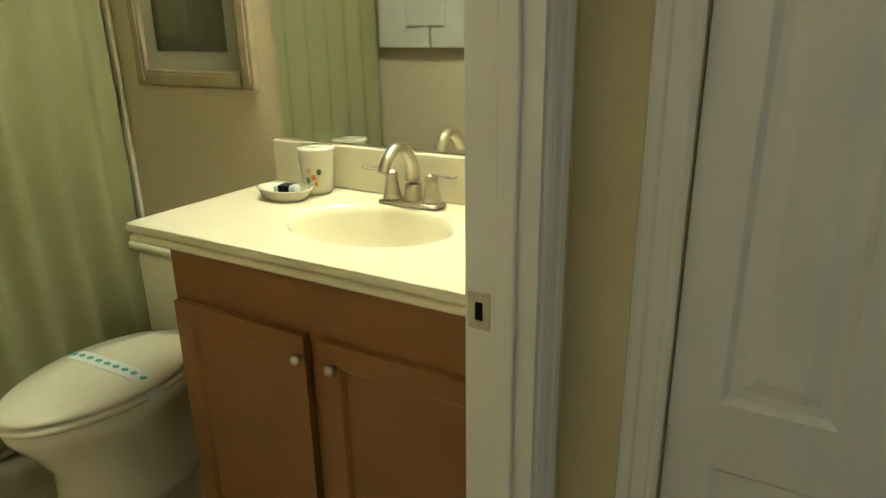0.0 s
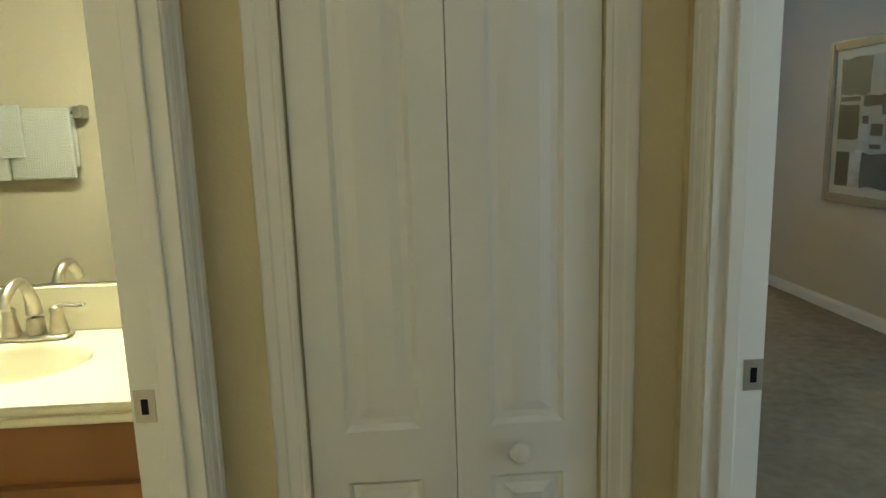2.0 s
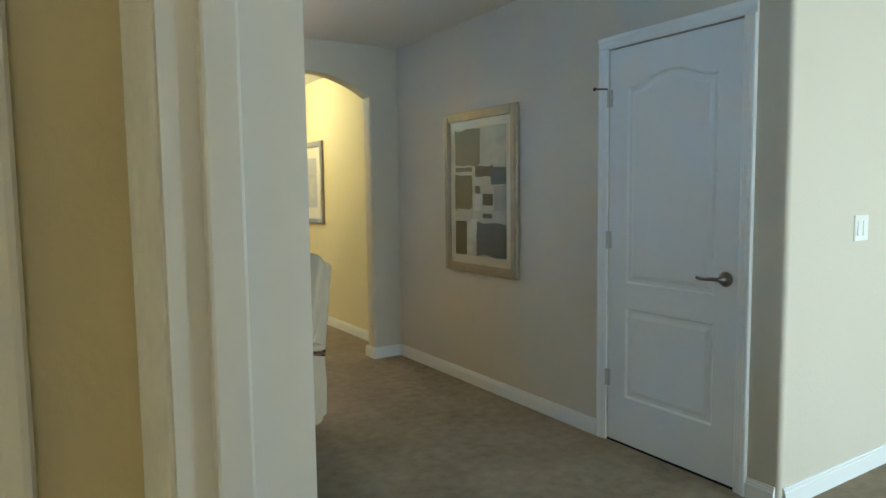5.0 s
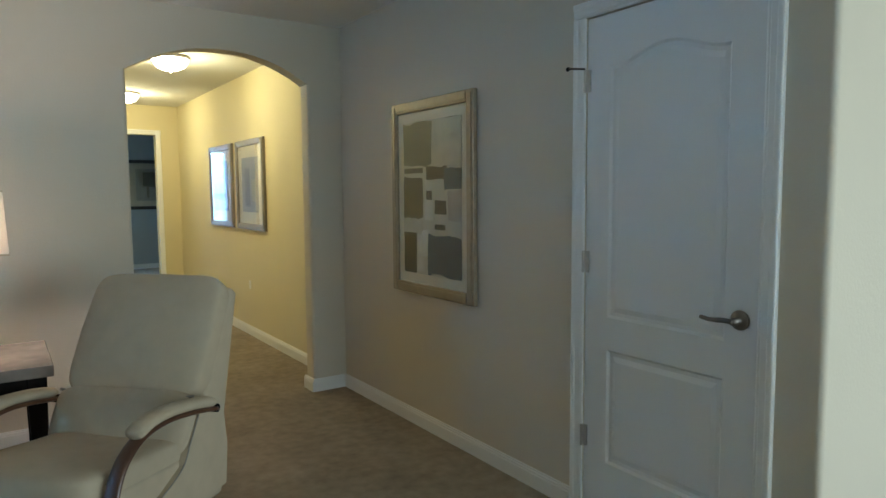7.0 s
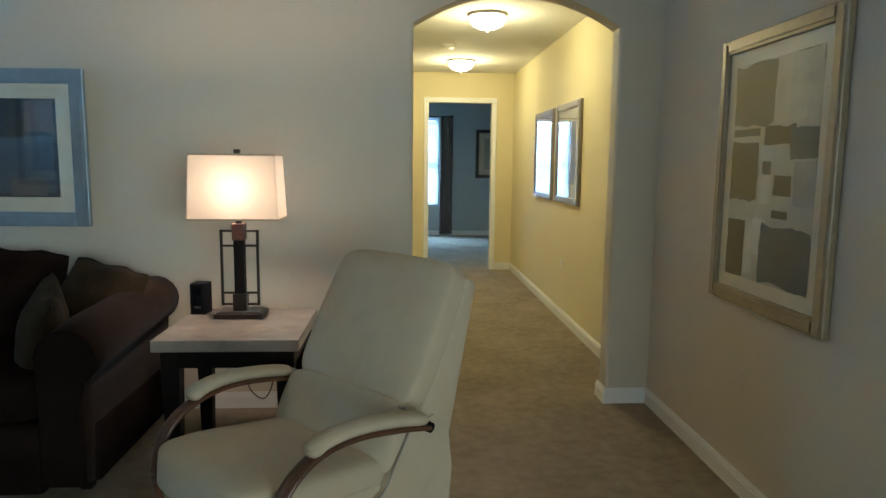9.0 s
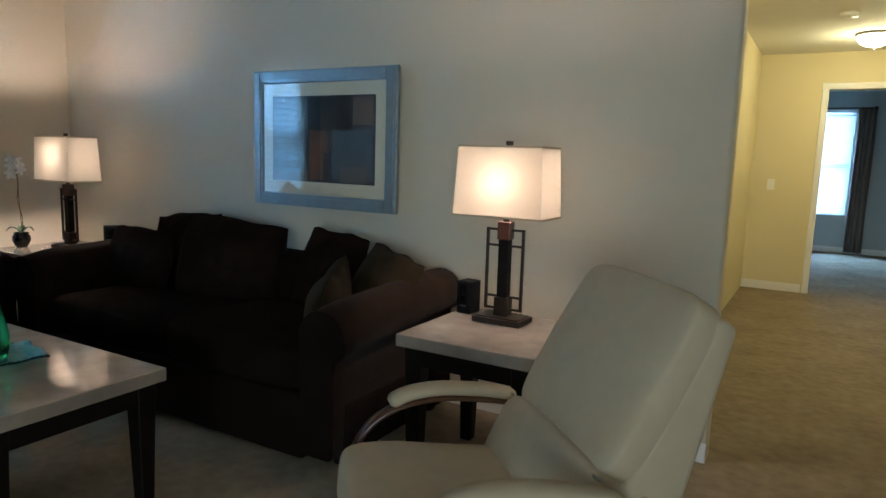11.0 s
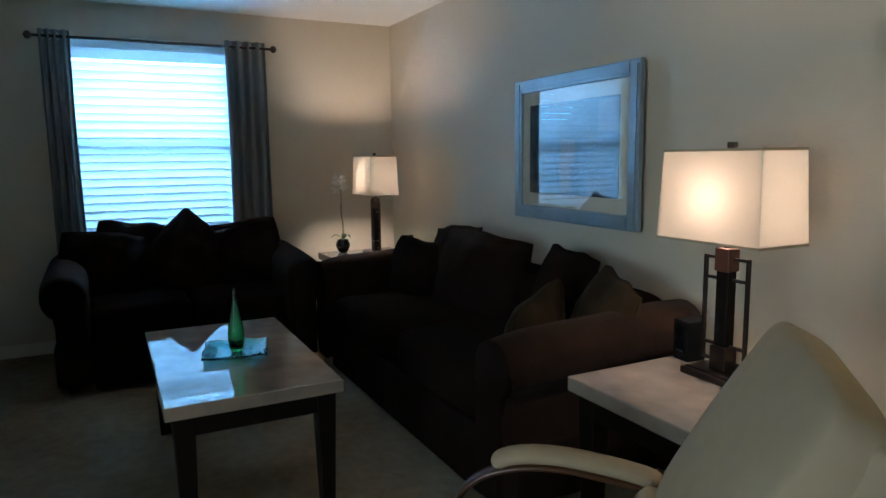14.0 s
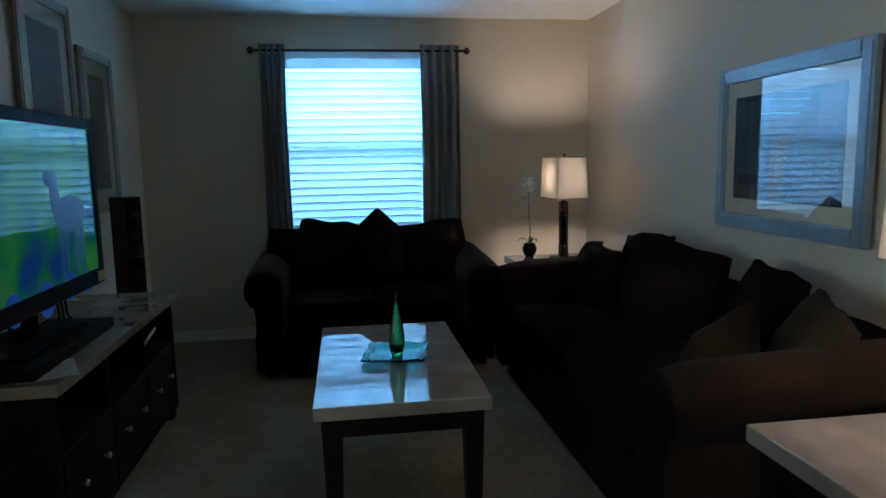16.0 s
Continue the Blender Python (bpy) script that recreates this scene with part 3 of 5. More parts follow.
# ---- window with closed blinds ----
win = thing("window_1", at(0, 0), "single-hung window behind lowered white slatted blinds", "window", kind="structure")
part("window_frame", boxes((-6.235, -6.19, WY0, WY0 + 0.05, WZ0, WZ1), (-6.235, -6.19, WY1 - 0.05, WY1, WZ0, WZ1), (-6.235, -6.19, WY0 + 0.05, WY1 - 0.05, WZ0, WZ0 + 0.05), (-6.235, -6.19, WY0 + 0.05, WY1 - 0.05, WZ1 - 0.05, WZ1)), M_VINYL, win)
part("meeting_rail", boxes((-6.235, -6.19, WY0 + 0.05, WY1 - 0.05, 1.47, 1.52)), M_VINYL, win)
for z0, z1 in ((WZ0 + 0.05, 1.47), (1.52, WZ1 - 0.05)):
    pane = part("pane", boxes((-6.216, -6.212, WY0 + 0.05, WY1 - 0.05, z0, z1)), M_PANE, win)
    pane.visible_shadow = False
part("window_sill", boxes((-6.19, -6.07, WY0 - 0.02, WY1 + 0.02, WZ0 - 0.02, WZ0 + 0.004), r=0.004), M_TRIM, win)
blind = thing("window_blind", at(0, 0), "white horizontal slatted blind, lowered and tilted", "blind")
part("valance", boxes((-6.165, -6.115, WY0 + 0.005, WY1 - 0.005, WZ1 - 0.135, WZ1 - 0.06), r=0.004), M_SLAT, blind)
part("head_rail", boxes((-6.17, -6.125, WY0 + 0.01, WY1 - 0.01, WZ1 - 0.058, WZ1 - 0.004)), M_SLAT, blind)
bm = bmesh.new()
n = 6
prof = [(-0.032 + 0.064 * i / n, 0.008 * (1 - (2 * i / n - 1) ** 2)) for i in range(n + 1)]
lo = [[bm.verts.new((x, y, z + dz)) for x, z in prof] for y in (WY0 + 0.012, WY1 - 0.012) for dz in (0, 0.0025)]
for i in range(n):
    bm.faces.new((lo[0][i], lo[0][i + 1], lo[2][i + 1], lo[2][i]))
    bm.faces.new((lo[1][i], lo[3][i], lo[3][i + 1], lo[1][i + 1]))
    bm.faces.new((lo[0][i], lo[1][i], lo[1][i + 1], lo[0][i + 1]))
    bm.faces.new((lo[2][i], lo[2][i + 1], lo[3][i + 1], lo[3][i]))
for i in (0, n):
    bm.faces.new((lo[0][i], lo[2][i], lo[3][i], lo[1][i]))
first = part("slat", bm, M_SLAT, blind)
SLATS = 21
for k in range(SLATS):
    ob = first if k == 0 else new("slat", first.data)
    ob.parent = blind
    ob.matrix_basis = Matrix.Translation((-6.145, 0, WZ0 + 0.05 + k * (WZ1 - 0.12 - WZ0 - 0.05) / SLATS)) @ Matrix.Rotation(radians(-56), 4, "Y")
part("bottom_rail", boxes((-6.17, -6.12, WY0 + 0.012, WY1 - 0.012, WZ0 + 0.006, WZ0 + 0.024), r=0.003), M_SLAT, blind)
for y in (WY0 + 0.2, WY1 - 0.2):
    part("ladder_cord", cyl(bmesh.new(), (-6.122, y, WZ0 + 0.02), (-6.122, y, WZ1 - 0.06), 0.0015, n=6), M_SLAT, blind)


def curtain_mesh(w, h, folds, amp, seed, taper=0.0):
    bm = bmesh.new()
    nx, nz = folds * 10, 14
    g = []
    for j in range(nz + 1):
        v = j / nz
        row = []
        for i in range(nx + 1):
            u = i / nx
            a = amp * (0.75 + 0.5 * noise.noise(Vector((u * 4, seed, v * 1.5))))
            y = (u - 0.5) * w * (1 - taper * (1 - v) * 0.5) + 0.012 * noise.noise(Vector((u * 3, v * 2, seed + 4)))
            row.append(bm.verts.new((a * math.sin(2 * math.pi * folds * u + 0.7 * noise.noise(Vector((u * 2, v, seed)))), y, v * h)))
        g.append(row)
    for j in range(nz):
        for i in range(nx):
            bm.faces.new((g[j][i], g[j][i + 1], g[j + 1][i + 1], g[j + 1][i]))
    return bm


def curtain(name, m, w, h, folds, amp, material, seed, label):
    root = thing(name, m, label, "curtain", "curtain panels")
    cloth = part("cloth", curtain_mesh(w, h, folds, amp, seed), material, root, smooth=True)
    mod = cloth.modifiers.new("thickness", "SOLIDIFY")
    mod.thickness = 0.003
    return root


for y0, y1, sd in ((-2.590, -2.405, 1), (-1.385, -1.085, 2)):
    c = curtain("curtain", at(-6.0, (y0 + y1) / 2, 0.03), y1 - y0, 2.225, 4, 0.028, M_CURTAIN, sd, "slate-blue grommet curtain drawn aside from the window")
    for i in range(4):
        y = -(y1 - y0) / 2 + (i + 0.5) * (y1 - y0) / 4
        bm = bmesh.new()
        pts = [(0.0, 0.024 * math.cos(a) , 2.18 + 0.024 * math.sin(a)) for a in [2 * math.pi * k / 14 for k in range(15)]]
        tube(bm, [(p[0] + 0.0, y + 0.3 * p[1], p[2]) for p in pts], 0.004, n=6, up=(1, 0, 0))
        part("grommet", bm, M_NICKEL, c)
rod = thing("curtain_rod", at(-6.0, -1.835, 2.21), "dark metal curtain rod with ball ends", "curtain rod")
part("rod", cyl(bmesh.new(), (0, -0.80, 0), (0, 0.80, 0), 0.010), M_DARKMETAL, rod)
for s in (-1, 1):
    part("finial", lathe(bmesh.new(), [(0.0, -0.028), (0.016, -0.022), (0.028, 0.0), (0.016, 0.022), (0.0, 0.028)], 0, s * 0.815), M_DARKMETAL, rod, "round glazed ball finial", True)
    bk = part("bracket", boxes((-0.10, 0.0, s * 0.70 - 0.008, s * 0.70 + 0.008, -0.022, -0.010), (-0.10, -0.094, s * 0.70 - 0.012, s * 0.70 + 0.012, -0.05, 0.03)), M_DARKMETAL, rod)

# ---- hallway and bedroom beyond ----


def dome_light(y, x):
    r = thing("ceiling_light", at(x, y, CEIL), "lit frosted glass dome light on the hallway ceiling", "ceiling light", "hallway ceiling lights")
    part("base", lathe(bmesh.new(), [(0.15, 0.0), (0.155, -0.012), (0.14, -0.022), (0.0, -0.022)]), M_NICKEL, r, smooth=True)
    part("dome", lathe(bmesh.new(), [(0.14, -0.022), (0.135, -0.05), (0.11, -0.085), (0.06, -0.108), (0.012, -0.114), (0.0, -0.114)]), M_DOME, r, "glowing frosted glass dome", True)
    part("knob", lathe(bmesh.new(), [(0.012, -0.114), (0.012, -0.122), (0.005, -0.132), (0.0, -0.133)]), M_NICKEL, r)


dome_light(1.58, -0.76)
dome_light(3.85, -0.76)
# Unseen dome added as housing for the passage fill lamp.
dome_light(-5.95, -2.95)
sd = thing("smoke_detector", at(-0.97, 2.88, CEIL), "small white round smoke detector on the hallway ceiling", "smoke detector")
part("body", lathe(bmesh.new(), [(0.065, 0.0), (0.065, -0.02), (0.055, -0.035), (0.0, -0.04)]), M_WHITEPLASTIC, sd, smooth=True)


def blotch(x0, x1, z0, z1, wx, wz, seed):
    """A patch of printed colour with an uneven, brushed outline, kept inside the print."""
    bm = bmesh.new()
    pts = []
    n = 12
    for k in range(4 * n):
        s, f = divmod(k, n)
        f /= n
        x, z = ((x0 + f * (x1 - x0), z0), (x1, z0 + f * (z1 - z0)), (x1 - f * (x1 - x0), z1), (x0, z1 - f * (z1 - z0)))[s]
        d = noise.noise_vector(Vector((x * 9 + seed, z * 9, seed))) + 0.7 * noise.noise_vector(Vector((x * 60 + seed, z * 60, seed)))
        e = 0.08 * min(x1 - x0, z1 - z0)
        pts.append((max(-wx, min(wx, x + e * d.x)), max(-wz, min(wz, z + e * d.y))))
    y = -0.0138 - 0.0006 * ((seed * 0.37) % 1)
    a = [bm.verts.new((x, y, z)) for x, z in pts]
    b = [bm.verts.new((x, -0.0134, z)) for x, z in pts]
    bm.faces.new(a)
    for k in range(len(a)):
        m = (k + 1) % len(a)
        bm.faces.new((a[k], b[k], b[m], a[m]))
    return bm


def framed(name, m, w, h, fw, fd, fmat, matw, art_color, patches, label, group="", amat=None, glass=None):
    """A framed picture that faces local -y, its centre at m."""
    r = thing(name, m, label, "picture", group)
    for nm, a in (("frame_side", -1), ("frame_side", 1)):
        bm = bmesh.new()
        x = a * (w / 2 - fw / 2)
        box(bm, x - fw / 2, x + fw / 2, -fd, 0, -h / 2, h / 2, r=0.005)
        box(bm, x - fw * 0.5 * 0.5, x + fw * 0.5 * 0.5, -fd - 0.005, -fd, -h / 2 + fw * 0.3, h / 2 - fw * 0.3)
        part(nm, bm, fmat, r)
    for a in (-1, 1):
        z = a * (h / 2 - fw / 2)
        bm = bmesh.new()
        box(bm, -w / 2 + fw, w / 2 - fw, -fd, 0, z - fw / 2, z + fw / 2, r=0.005)
        box(bm, -w / 2 + fw, w / 2 - fw, -fd - 0.005, -fd, z - fw * 0.25, z + fw * 0.25)
        part("frame_rail", bm, fmat, r)
    iw, ih = w - 2 * fw, h - 2 * fw
    part("mat_board", boxes((-iw / 2, iw / 2, -0.012, -0.002, -ih / 2, ih / 2)), M_MATBOARD, r, "cream mat board")
    aw, ah = iw - 2 * matw, ih - 2 * matw
    pic = part("print", boxes((-aw / 2, aw / 2, -0.0135, -0.012, -ah / 2, ah / 2)), amat or art(name + "_print", art_color), r)
    for u0, v0, u1, v1, col in patches:
        part("patch", blotch(-aw / 2 + u0 * aw, -aw / 2 + u1 * aw, -ah / 2 + v0 * ah, -ah / 2 + v1 * ah, aw / 2, ah / 2, u0 * 7 + v0 * 5), art("ink", col, 0.4, 14), pic)
    pane = part("glass", boxes((-iw / 2, iw / 2, -0.0195, -0.0175, -ih / 2, ih / 2)), glass or M_PICGLASS, r, "clear picture glass")
    pane.visible_shadow = False
    return r


framed("framed_picture", at(-0.002, -1.148, 1.328, -90), 0.815, 1.088, 0.062, 0.028, M_FRAMEGOLD, 0.055, (0.42, 0.40, 0.34),
       [(0.0, 0.72, 0.52, 1.0, (0.075, 0.075, 0.056)), (0.53, 0.70, 1.0, 1.0, (0.399, 0.370, 0.285)), (0.74, 0.94, 1.0, 1.0, (0.075, 0.058, 0.034)), (0.42, 0.62, 0.76, 0.705, (0.045, 0.037, 0.015)),
        (0.02, 0.665, 0.36, 0.70, (0.051, 0.045, 0.024)), (0.72, 0.56, 1.0, 0.685, (0.055, 0.085, 0.105)), (0.0, 0.37, 0.36, 0.64, (0.036, 0.030, 0.011)), (0.39, 0.36, 0.53, 0.62, (0.475, 0.465, 0.427)),
        (0.42, 0.49, 0.52, 0.55, (0.041, 0.034, 0.024)), (0.56, 0.40, 0.76, 0.49, (0.034, 0.030, 0.012)), (0.78, 0.36, 1.0, 0.55, (0.314, 0.294, 0.266)), (0.0, 0.285, 0.36, 0.36, (0.399, 0.370, 0.304)),
        (0.0, 0.0, 0.24, 0.275, (0.029, 0.023, 0.009)), (0.25, 0.02, 0.36, 0.26, (0.475, 0.465, 0.427)), (0.33, 0.12, 0.48, 0.29, (0.532, 0.522, 0.494)), (0.44, 0.0, 1.0, 0.265, (0.055, 0.080, 0.105)), (0.56, 0.30, 0.74, 0.335, (0.041, 0.045, 0.017))],
       "abstract block print with cream mat in a champagne frame", glass=M_CLEARGLASS)
framed("framed_picture", at(-3.558, -0.0165, 1.405, -1.5), 1.085, 0.80, 0.075, 0.028, M_FRAMEBLUE, 0.075, (0.03, 0.035, 0.045),
       [(0.03, 0.12, 0.36, 0.95, (0.060, 0.085, 0.10)), (0.0, 0.0, 0.36, 0.13, (0.10, 0.085, 0.08)), (0.06, 0.15, 0.30, 0.24, (0.012, 0.012, 0.015)), (0.38, 0.02, 0.56, 0.62, (0.13, 0.055, 0.03)), (0.36, 0.60, 0.78, 0.98, (0.008, 0.008, 0.010)), (0.60, 0.05, 0.97, 0.62, (0.060, 0.080, 0.105)), (0.68, 0.02, 0.92, 0.20, (0.12, 0.105, 0.10)), (0.80, 0.66, 0.98, 0.98, (0.12, 0.085, 0.075)), (0.52, 0.02, 0.62, 0.35, (0.02, 0.022, 0.035))],
       "dark abstract print in a wide silver-blue frame over the sofa", glass=M_GLOSSPANE)
HPX = -0.002
framed("framed_picture", at(HPX, 1.96, 1.445, -90), 0.80, 0.84, 0.055, 0.025, M_FRAMEGREY, 0.11, (0.26, 0.27, 0.33),
       [(0.2, 0.1, 0.5, 0.8, (0.13, 0.14, 0.22)), (0.6, 0.2, 0.9, 0.6, (0.35, 0.33, 0.30))], "blue-grey abstract print in a grey frame", "hallway pictures")
framed("framed_picture", at(HPX, 2.91, 1.445, -90), 0.82, 0.84, 0.055, 0.025, M_FRAMEGREY, 0.11, (0.22, 0.22, 0.28),
       [(0.3, 0.2, 0.7, 0.7, (0.14, 0.14, 0.2))], "blue-grey abstract print in a grey frame", "hallway pictures")
framed("framed_picture", at(0.345, FY - 0.002, 1.54, 0), 0.72, 0.9, 0.06, 0.025, M_FRAMEBLACK, 0.1, (0.35, 0.33, 0.28),
       [(0.3, 0.45, 0.8, 0.9, (0.10, 0.09, 0.07)), (0.45, 0.1, 0.55, 0.5, (0.2, 0.17, 0.12))], "botanical print in a black frame on the bedroom wall")
bw = thing("window_2", at(0, 0), "bright bedroom window with sheer light", "window", kind="structure")
part("window_frame", boxes((BWX0, BWX0 + 0.05, FY + 0.05, FY + 0.09, BWZ0, BWZ1), (BWX1 - 0.05, BWX1, FY + 0.05, FY + 0.09, BWZ0, BWZ1), (BWX0 + 0.05, BWX1 - 0.05, FY + 0.05, FY + 0.09, BWZ0, BWZ0 + 0.05), (BWX0 + 0.05, BWX1 - 0.05, FY + 0.05, FY + 0.09, BWZ1 - 0.05, BWZ1), (BWX0 + 0.05, BWX1 - 0.05, FY + 0.05, FY + 0.09, 1.33, 1.38)), M_VINYL, bw)
bb = thing("window_blind", at(0, 0), "white slatted blind lowered over the bright bedroom window", "blind")
part("head_rail", boxes((BWX0 + 0.01, BWX1 - 0.01, FY + 0.008, FY + 0.046, BWZ1 - 0.05, BWZ1 - 0.004)), M_SLAT, bb)
first = part("slat", boxes((BWX0 + 0.012, BWX1 - 0.012, -0.025, 0.025, -0.0012, 0.0012)), M_SLAT, bb)
for k in range(36):
    ob = first if k == 0 else new("slat", first.data)
    ob.parent = bb
    ob.matrix_basis = Matrix.Translation((0, FY + 0.026, BWZ0 + 0.03 + k * 0.0425)) @ Matrix.Rotation(radians(52), 4, "X")
curtain("curtain", pose(-0.580, FY - 0.08, 0.03, 0, 0, 90), 0.24, 2.2, 4, 0.03, M_DARKCURTAIN, 7, "dark bedroom curtain drawn beside the window")
br = thing("curtain_rod", at(-1.35, FY - 0.08, 2.22), "dark metal curtain rod in the bedroom", "curtain rod")
part("rod", cyl(bmesh.new(), (-0.75, 0, 0), (0.85, 0, 0), 0.012), M_DARKMETAL, br)
part("finial", lathe(bmesh.new(), [(0.0, -0.03), (0.025, -0.015), (0.03, 0.0), (0.025, 0.015), (0.0, 0.03)], 0.87), M_DARKMETAL, br, smooth=True)
for x in (-0.7, 0.8):
    part("bracket", boxes((x - 0.008, x + 0.008, 0.0, 0.08, -0.02, -0.008)), M_DARKMETAL, br)

# ---- living room furniture ----


def tapered_leg(x, y, h, a, b):
    bm = bmesh.new()
    lo = [bm.verts.new((x + sx * b, y + sy * b, 0)) for sx, sy in ((-1, -1), (1, -1), (1, 1), (-1, 1))]
    hi = [bm.verts.new((x + sx * a, y + sy * a, h)) for sx, sy in ((-1, -1), (1, -1), (1, 1), (-1, 1))]
    for i in range(4):
        bm.faces.new((lo[i], lo[(i + 1) % 4], hi[(i + 1) % 4], hi[i]))
    bm.faces.new(lo[::-1])
    bm.faces.new(hi)
    bmesh.ops.bevel(bm, geom=list(bm.edges), offset=0.004, segments=1, affect="EDGES")
    return bm


def stone_table(name, m, w, d, h, label, leg=0.039, group="stone-topped tables", category="table"):
    r = thing(name, m, label, category, group)
    part("stone_top", boxes((-w / 2, w / 2, -d / 2, d / 2, h - 0.052, h), r=0.005), M_STONE, r, "polished cream marble top")
    i = 0.03
    for y in (-d / 2 + i, d / 2 - i - 0.02):
        part("apron", boxes((-w / 2 + i, w / 2 - i, y, y + 0.02, h - 0.127, h - 0.0525)), M_ESPRESSO, r)
    for x in (-w / 2 + i, w / 2 - i - 0.02):
        part("apron", boxes((x, x + 0.02, -d / 2 + i + 0.0205, d / 2 - i - 0.0205, h - 0.127, h - 0.0525)), M_ESPRESSO, r)
    for sx in (-1, 1):
        for sy in (-1, 1):
            part("leg", tapered_leg(sx * (w / 2 - 0.026 - leg), sy * (d / 2 - 0.026 - leg), h - 0.053, leg, leg * 0.68), M_ESPRESSO, r)
    return r


stone_table("coffee_table", at(-3.647, -1.815), 1.17, 0.65, 0.518, "cream stone coffee table on tapered espresso legs", category="coffee table")
stone_table("end_table", at(-2.125, -0.607), 0.60, 0.60, 0.624, "cream stone end table beside the sofa", category="end table")
stone_table("end_table", at(-5.50, -0.47), 0.62, 0.62, 0.624, "cream stone end table in the room corner", category="end table")


def table_lamp(m, label):
    r = thing("table_lamp", m, label, "table lamp", "matching table lamps")
    part("base", boxes((-0.112, 0.112, -0.075, 0.075, 0, 0.024), (-0.10, 0.10, -0.064, 0.064, 0.024, 0.030), r=0.004), M_DARKMETAL, r)
    part("foot_block", boxes((-0.032, 0.032, -0.028, 0.028, 0.030, 0.11), r=0.003), M_DARKMETAL, r)
    part("post", boxes((-0.024, 0.024, -0.02, 0.02, 0.11, 0.362), r=0.003), M_ESPRESSO, r)
    part("neck", boxes((-0.029, 0.029, -0.026, 0.026, 0.362, 0.44), r=0.004), M_REDWOOD, r, "reddish wooden neck block")
    for x in (-0.083, 0.083):
        part("rod", boxes((x - 0.006, x + 0.006, -0.006, 0.006, 0.052, 0.41), r=0.0015), M_DARKMETAL, r)
    for z in (0.058, 0.112, 0.335, 0.404):
        for s in (-1, 1):
            part("crossbar", boxes((min(s * 0.0245, s * 0.0768), max(s * 0.0245, s * 0.0768), -0.005, 0.005, z - 0.005, z + 0.005)), M_DARKMETAL, r)
    z0, z1, a0, b0, a1, b1 = 0.464, 0.755, 0.202, 0.112, 0.189, 0.102
    bm = bmesh.new()
    rings = []
    for a, b, z in ((a0, b0, z0), (a1, b1, z1), (a1 - 0.003, b1 - 0.003, z1), (a0 - 0.003, b0 - 0.003, z0)):
        rings.append([bm.verts.new((sx * a, sy * b, z)) for sx, sy in ((-1, -1), (1, -1), (1, 1), (-1, 1))])
    for k in range(4):
        p, q = rings[k], rings[(k + 1) % 4]
        for i in range(4):
            bm.faces.new((p[i], p[(i + 1) % 4], q[(i + 1) % 4], q[i]))
    shade = part("shade", bm, M_SHADE, r, "glowing cream linen lampshade")
    for z, a, b in ((z0, a0, b0), (z1, a1, b1)):
        part("shade_trim", boxes((-a - 0.001, a + 0.001, -b - 0.0015, -b + 0.0015, z - 0.004, z + 0.004), (-a - 0.001, a + 0.001, b - 0.0015, b + 0.0015, z - 0.004, z + 0.004),
                                 (-a - 0.0015, -a + 0.0015, -b + 0.0016, b - 0.0016, z - 0.004, z + 0.004), (a - 0.0015, a + 0.0015, -b + 0.0016, b - 0.0016, z - 0.004, z + 0.004)), M_CHAIR, shade)
    part("socket", cyl(bmesh.new(), (0, 0, 0.44), (0, 0, 0.53), 0.014), M_DARKMETAL, r)
    part("harp", tube(bmesh.new(), smooth_path([(0, -0.014, 0.50), (0, -0.06, 0.60), (0, -0.04, 0.72), (0, 0, 0.755), (0, 0.04, 0.72), (0, 0.06, 0.60), (0, 0.014, 0.50)]), 0.002, n=6), M_DARKMETAL, r)
    part("finial", boxes((-0.012, 0.012, -0.008, 0.008, 0.752, 0.762), (-0.014, 0.014, -0.009, 0.009, 0.762, 0.780), r=0.002), M_DARKMETAL, r)
    return r


LAMP_A, LAMP_B = (-2.160, -0.47, 0.624), (-5.45, -0.42, 0.624)
table_lamp(Matrix.Translation(LAMP_A), "lit table lamp with a cream rectangular shade and metal frame")
table_lamp(Matrix.Translation(LAMP_B), "lit table lamp with a cream rectangular shade in the corner")


def satellite(m, label):
    r = thing("satellite_speaker", m, label, "speaker", "small speakers")
    part("cabinet", boxes((-0.045, 0.045, -0.05, 0.05, 0, 0.155), r=0.006), M_BLACK, r)
    part("grille", boxes((-0.039, 0.039, -0.055, -0.049, 0.03, 0.148), r=0.003), M_BLACK, r)
    part("badge", boxes((-0.018, 0.018, -0.0565, -0.0545, 0.036, 0.041)), M_NICKEL, r)
    for z in (0.065, 0.115):
        part("driver", lathe(bmesh.new(), [(0.022, 0.0), (0.024, 0.002), (0.0, 0.004)], n=16), M_GLOSSBLACK, r).matrix_basis = Matrix.Translation((0, -0.0545, z)) @ Matrix.Rotation(radians(90), 4, "X")
    return r


satellite(pose(-2.365, -0.40, 0.624, 0, 0, -6) @ Matrix.Diagonal((0.84, 0.84, 0.96, 1)), "small black satellite speaker on the end table")
satellite(pose(-5.27, -0.24, 0.624, 0, 0, 60), "small black satellite speaker on the corner table")
cord = tagged(new("lamp_cord"), "thin black lamp cord hanging under the end table", "cable")
part("cord", tube(bmesh.new(), smooth_path([(-2.10, -0.29, 0.60), (-2.08, -0.27, 0.40), (-2.06, -0.25, 0.25), (-2.12, -0.2, 0.12), (-2.22, -0.10, 0.15), (-2.24, -0.012, 0.28)]), 0.003, n=6), M_BLACK, cord)
part("plug", boxes((-2.252, -2.228, -0.03, -0.001, 0.268, 0.295), r=0.003), M_BLACK, cord)


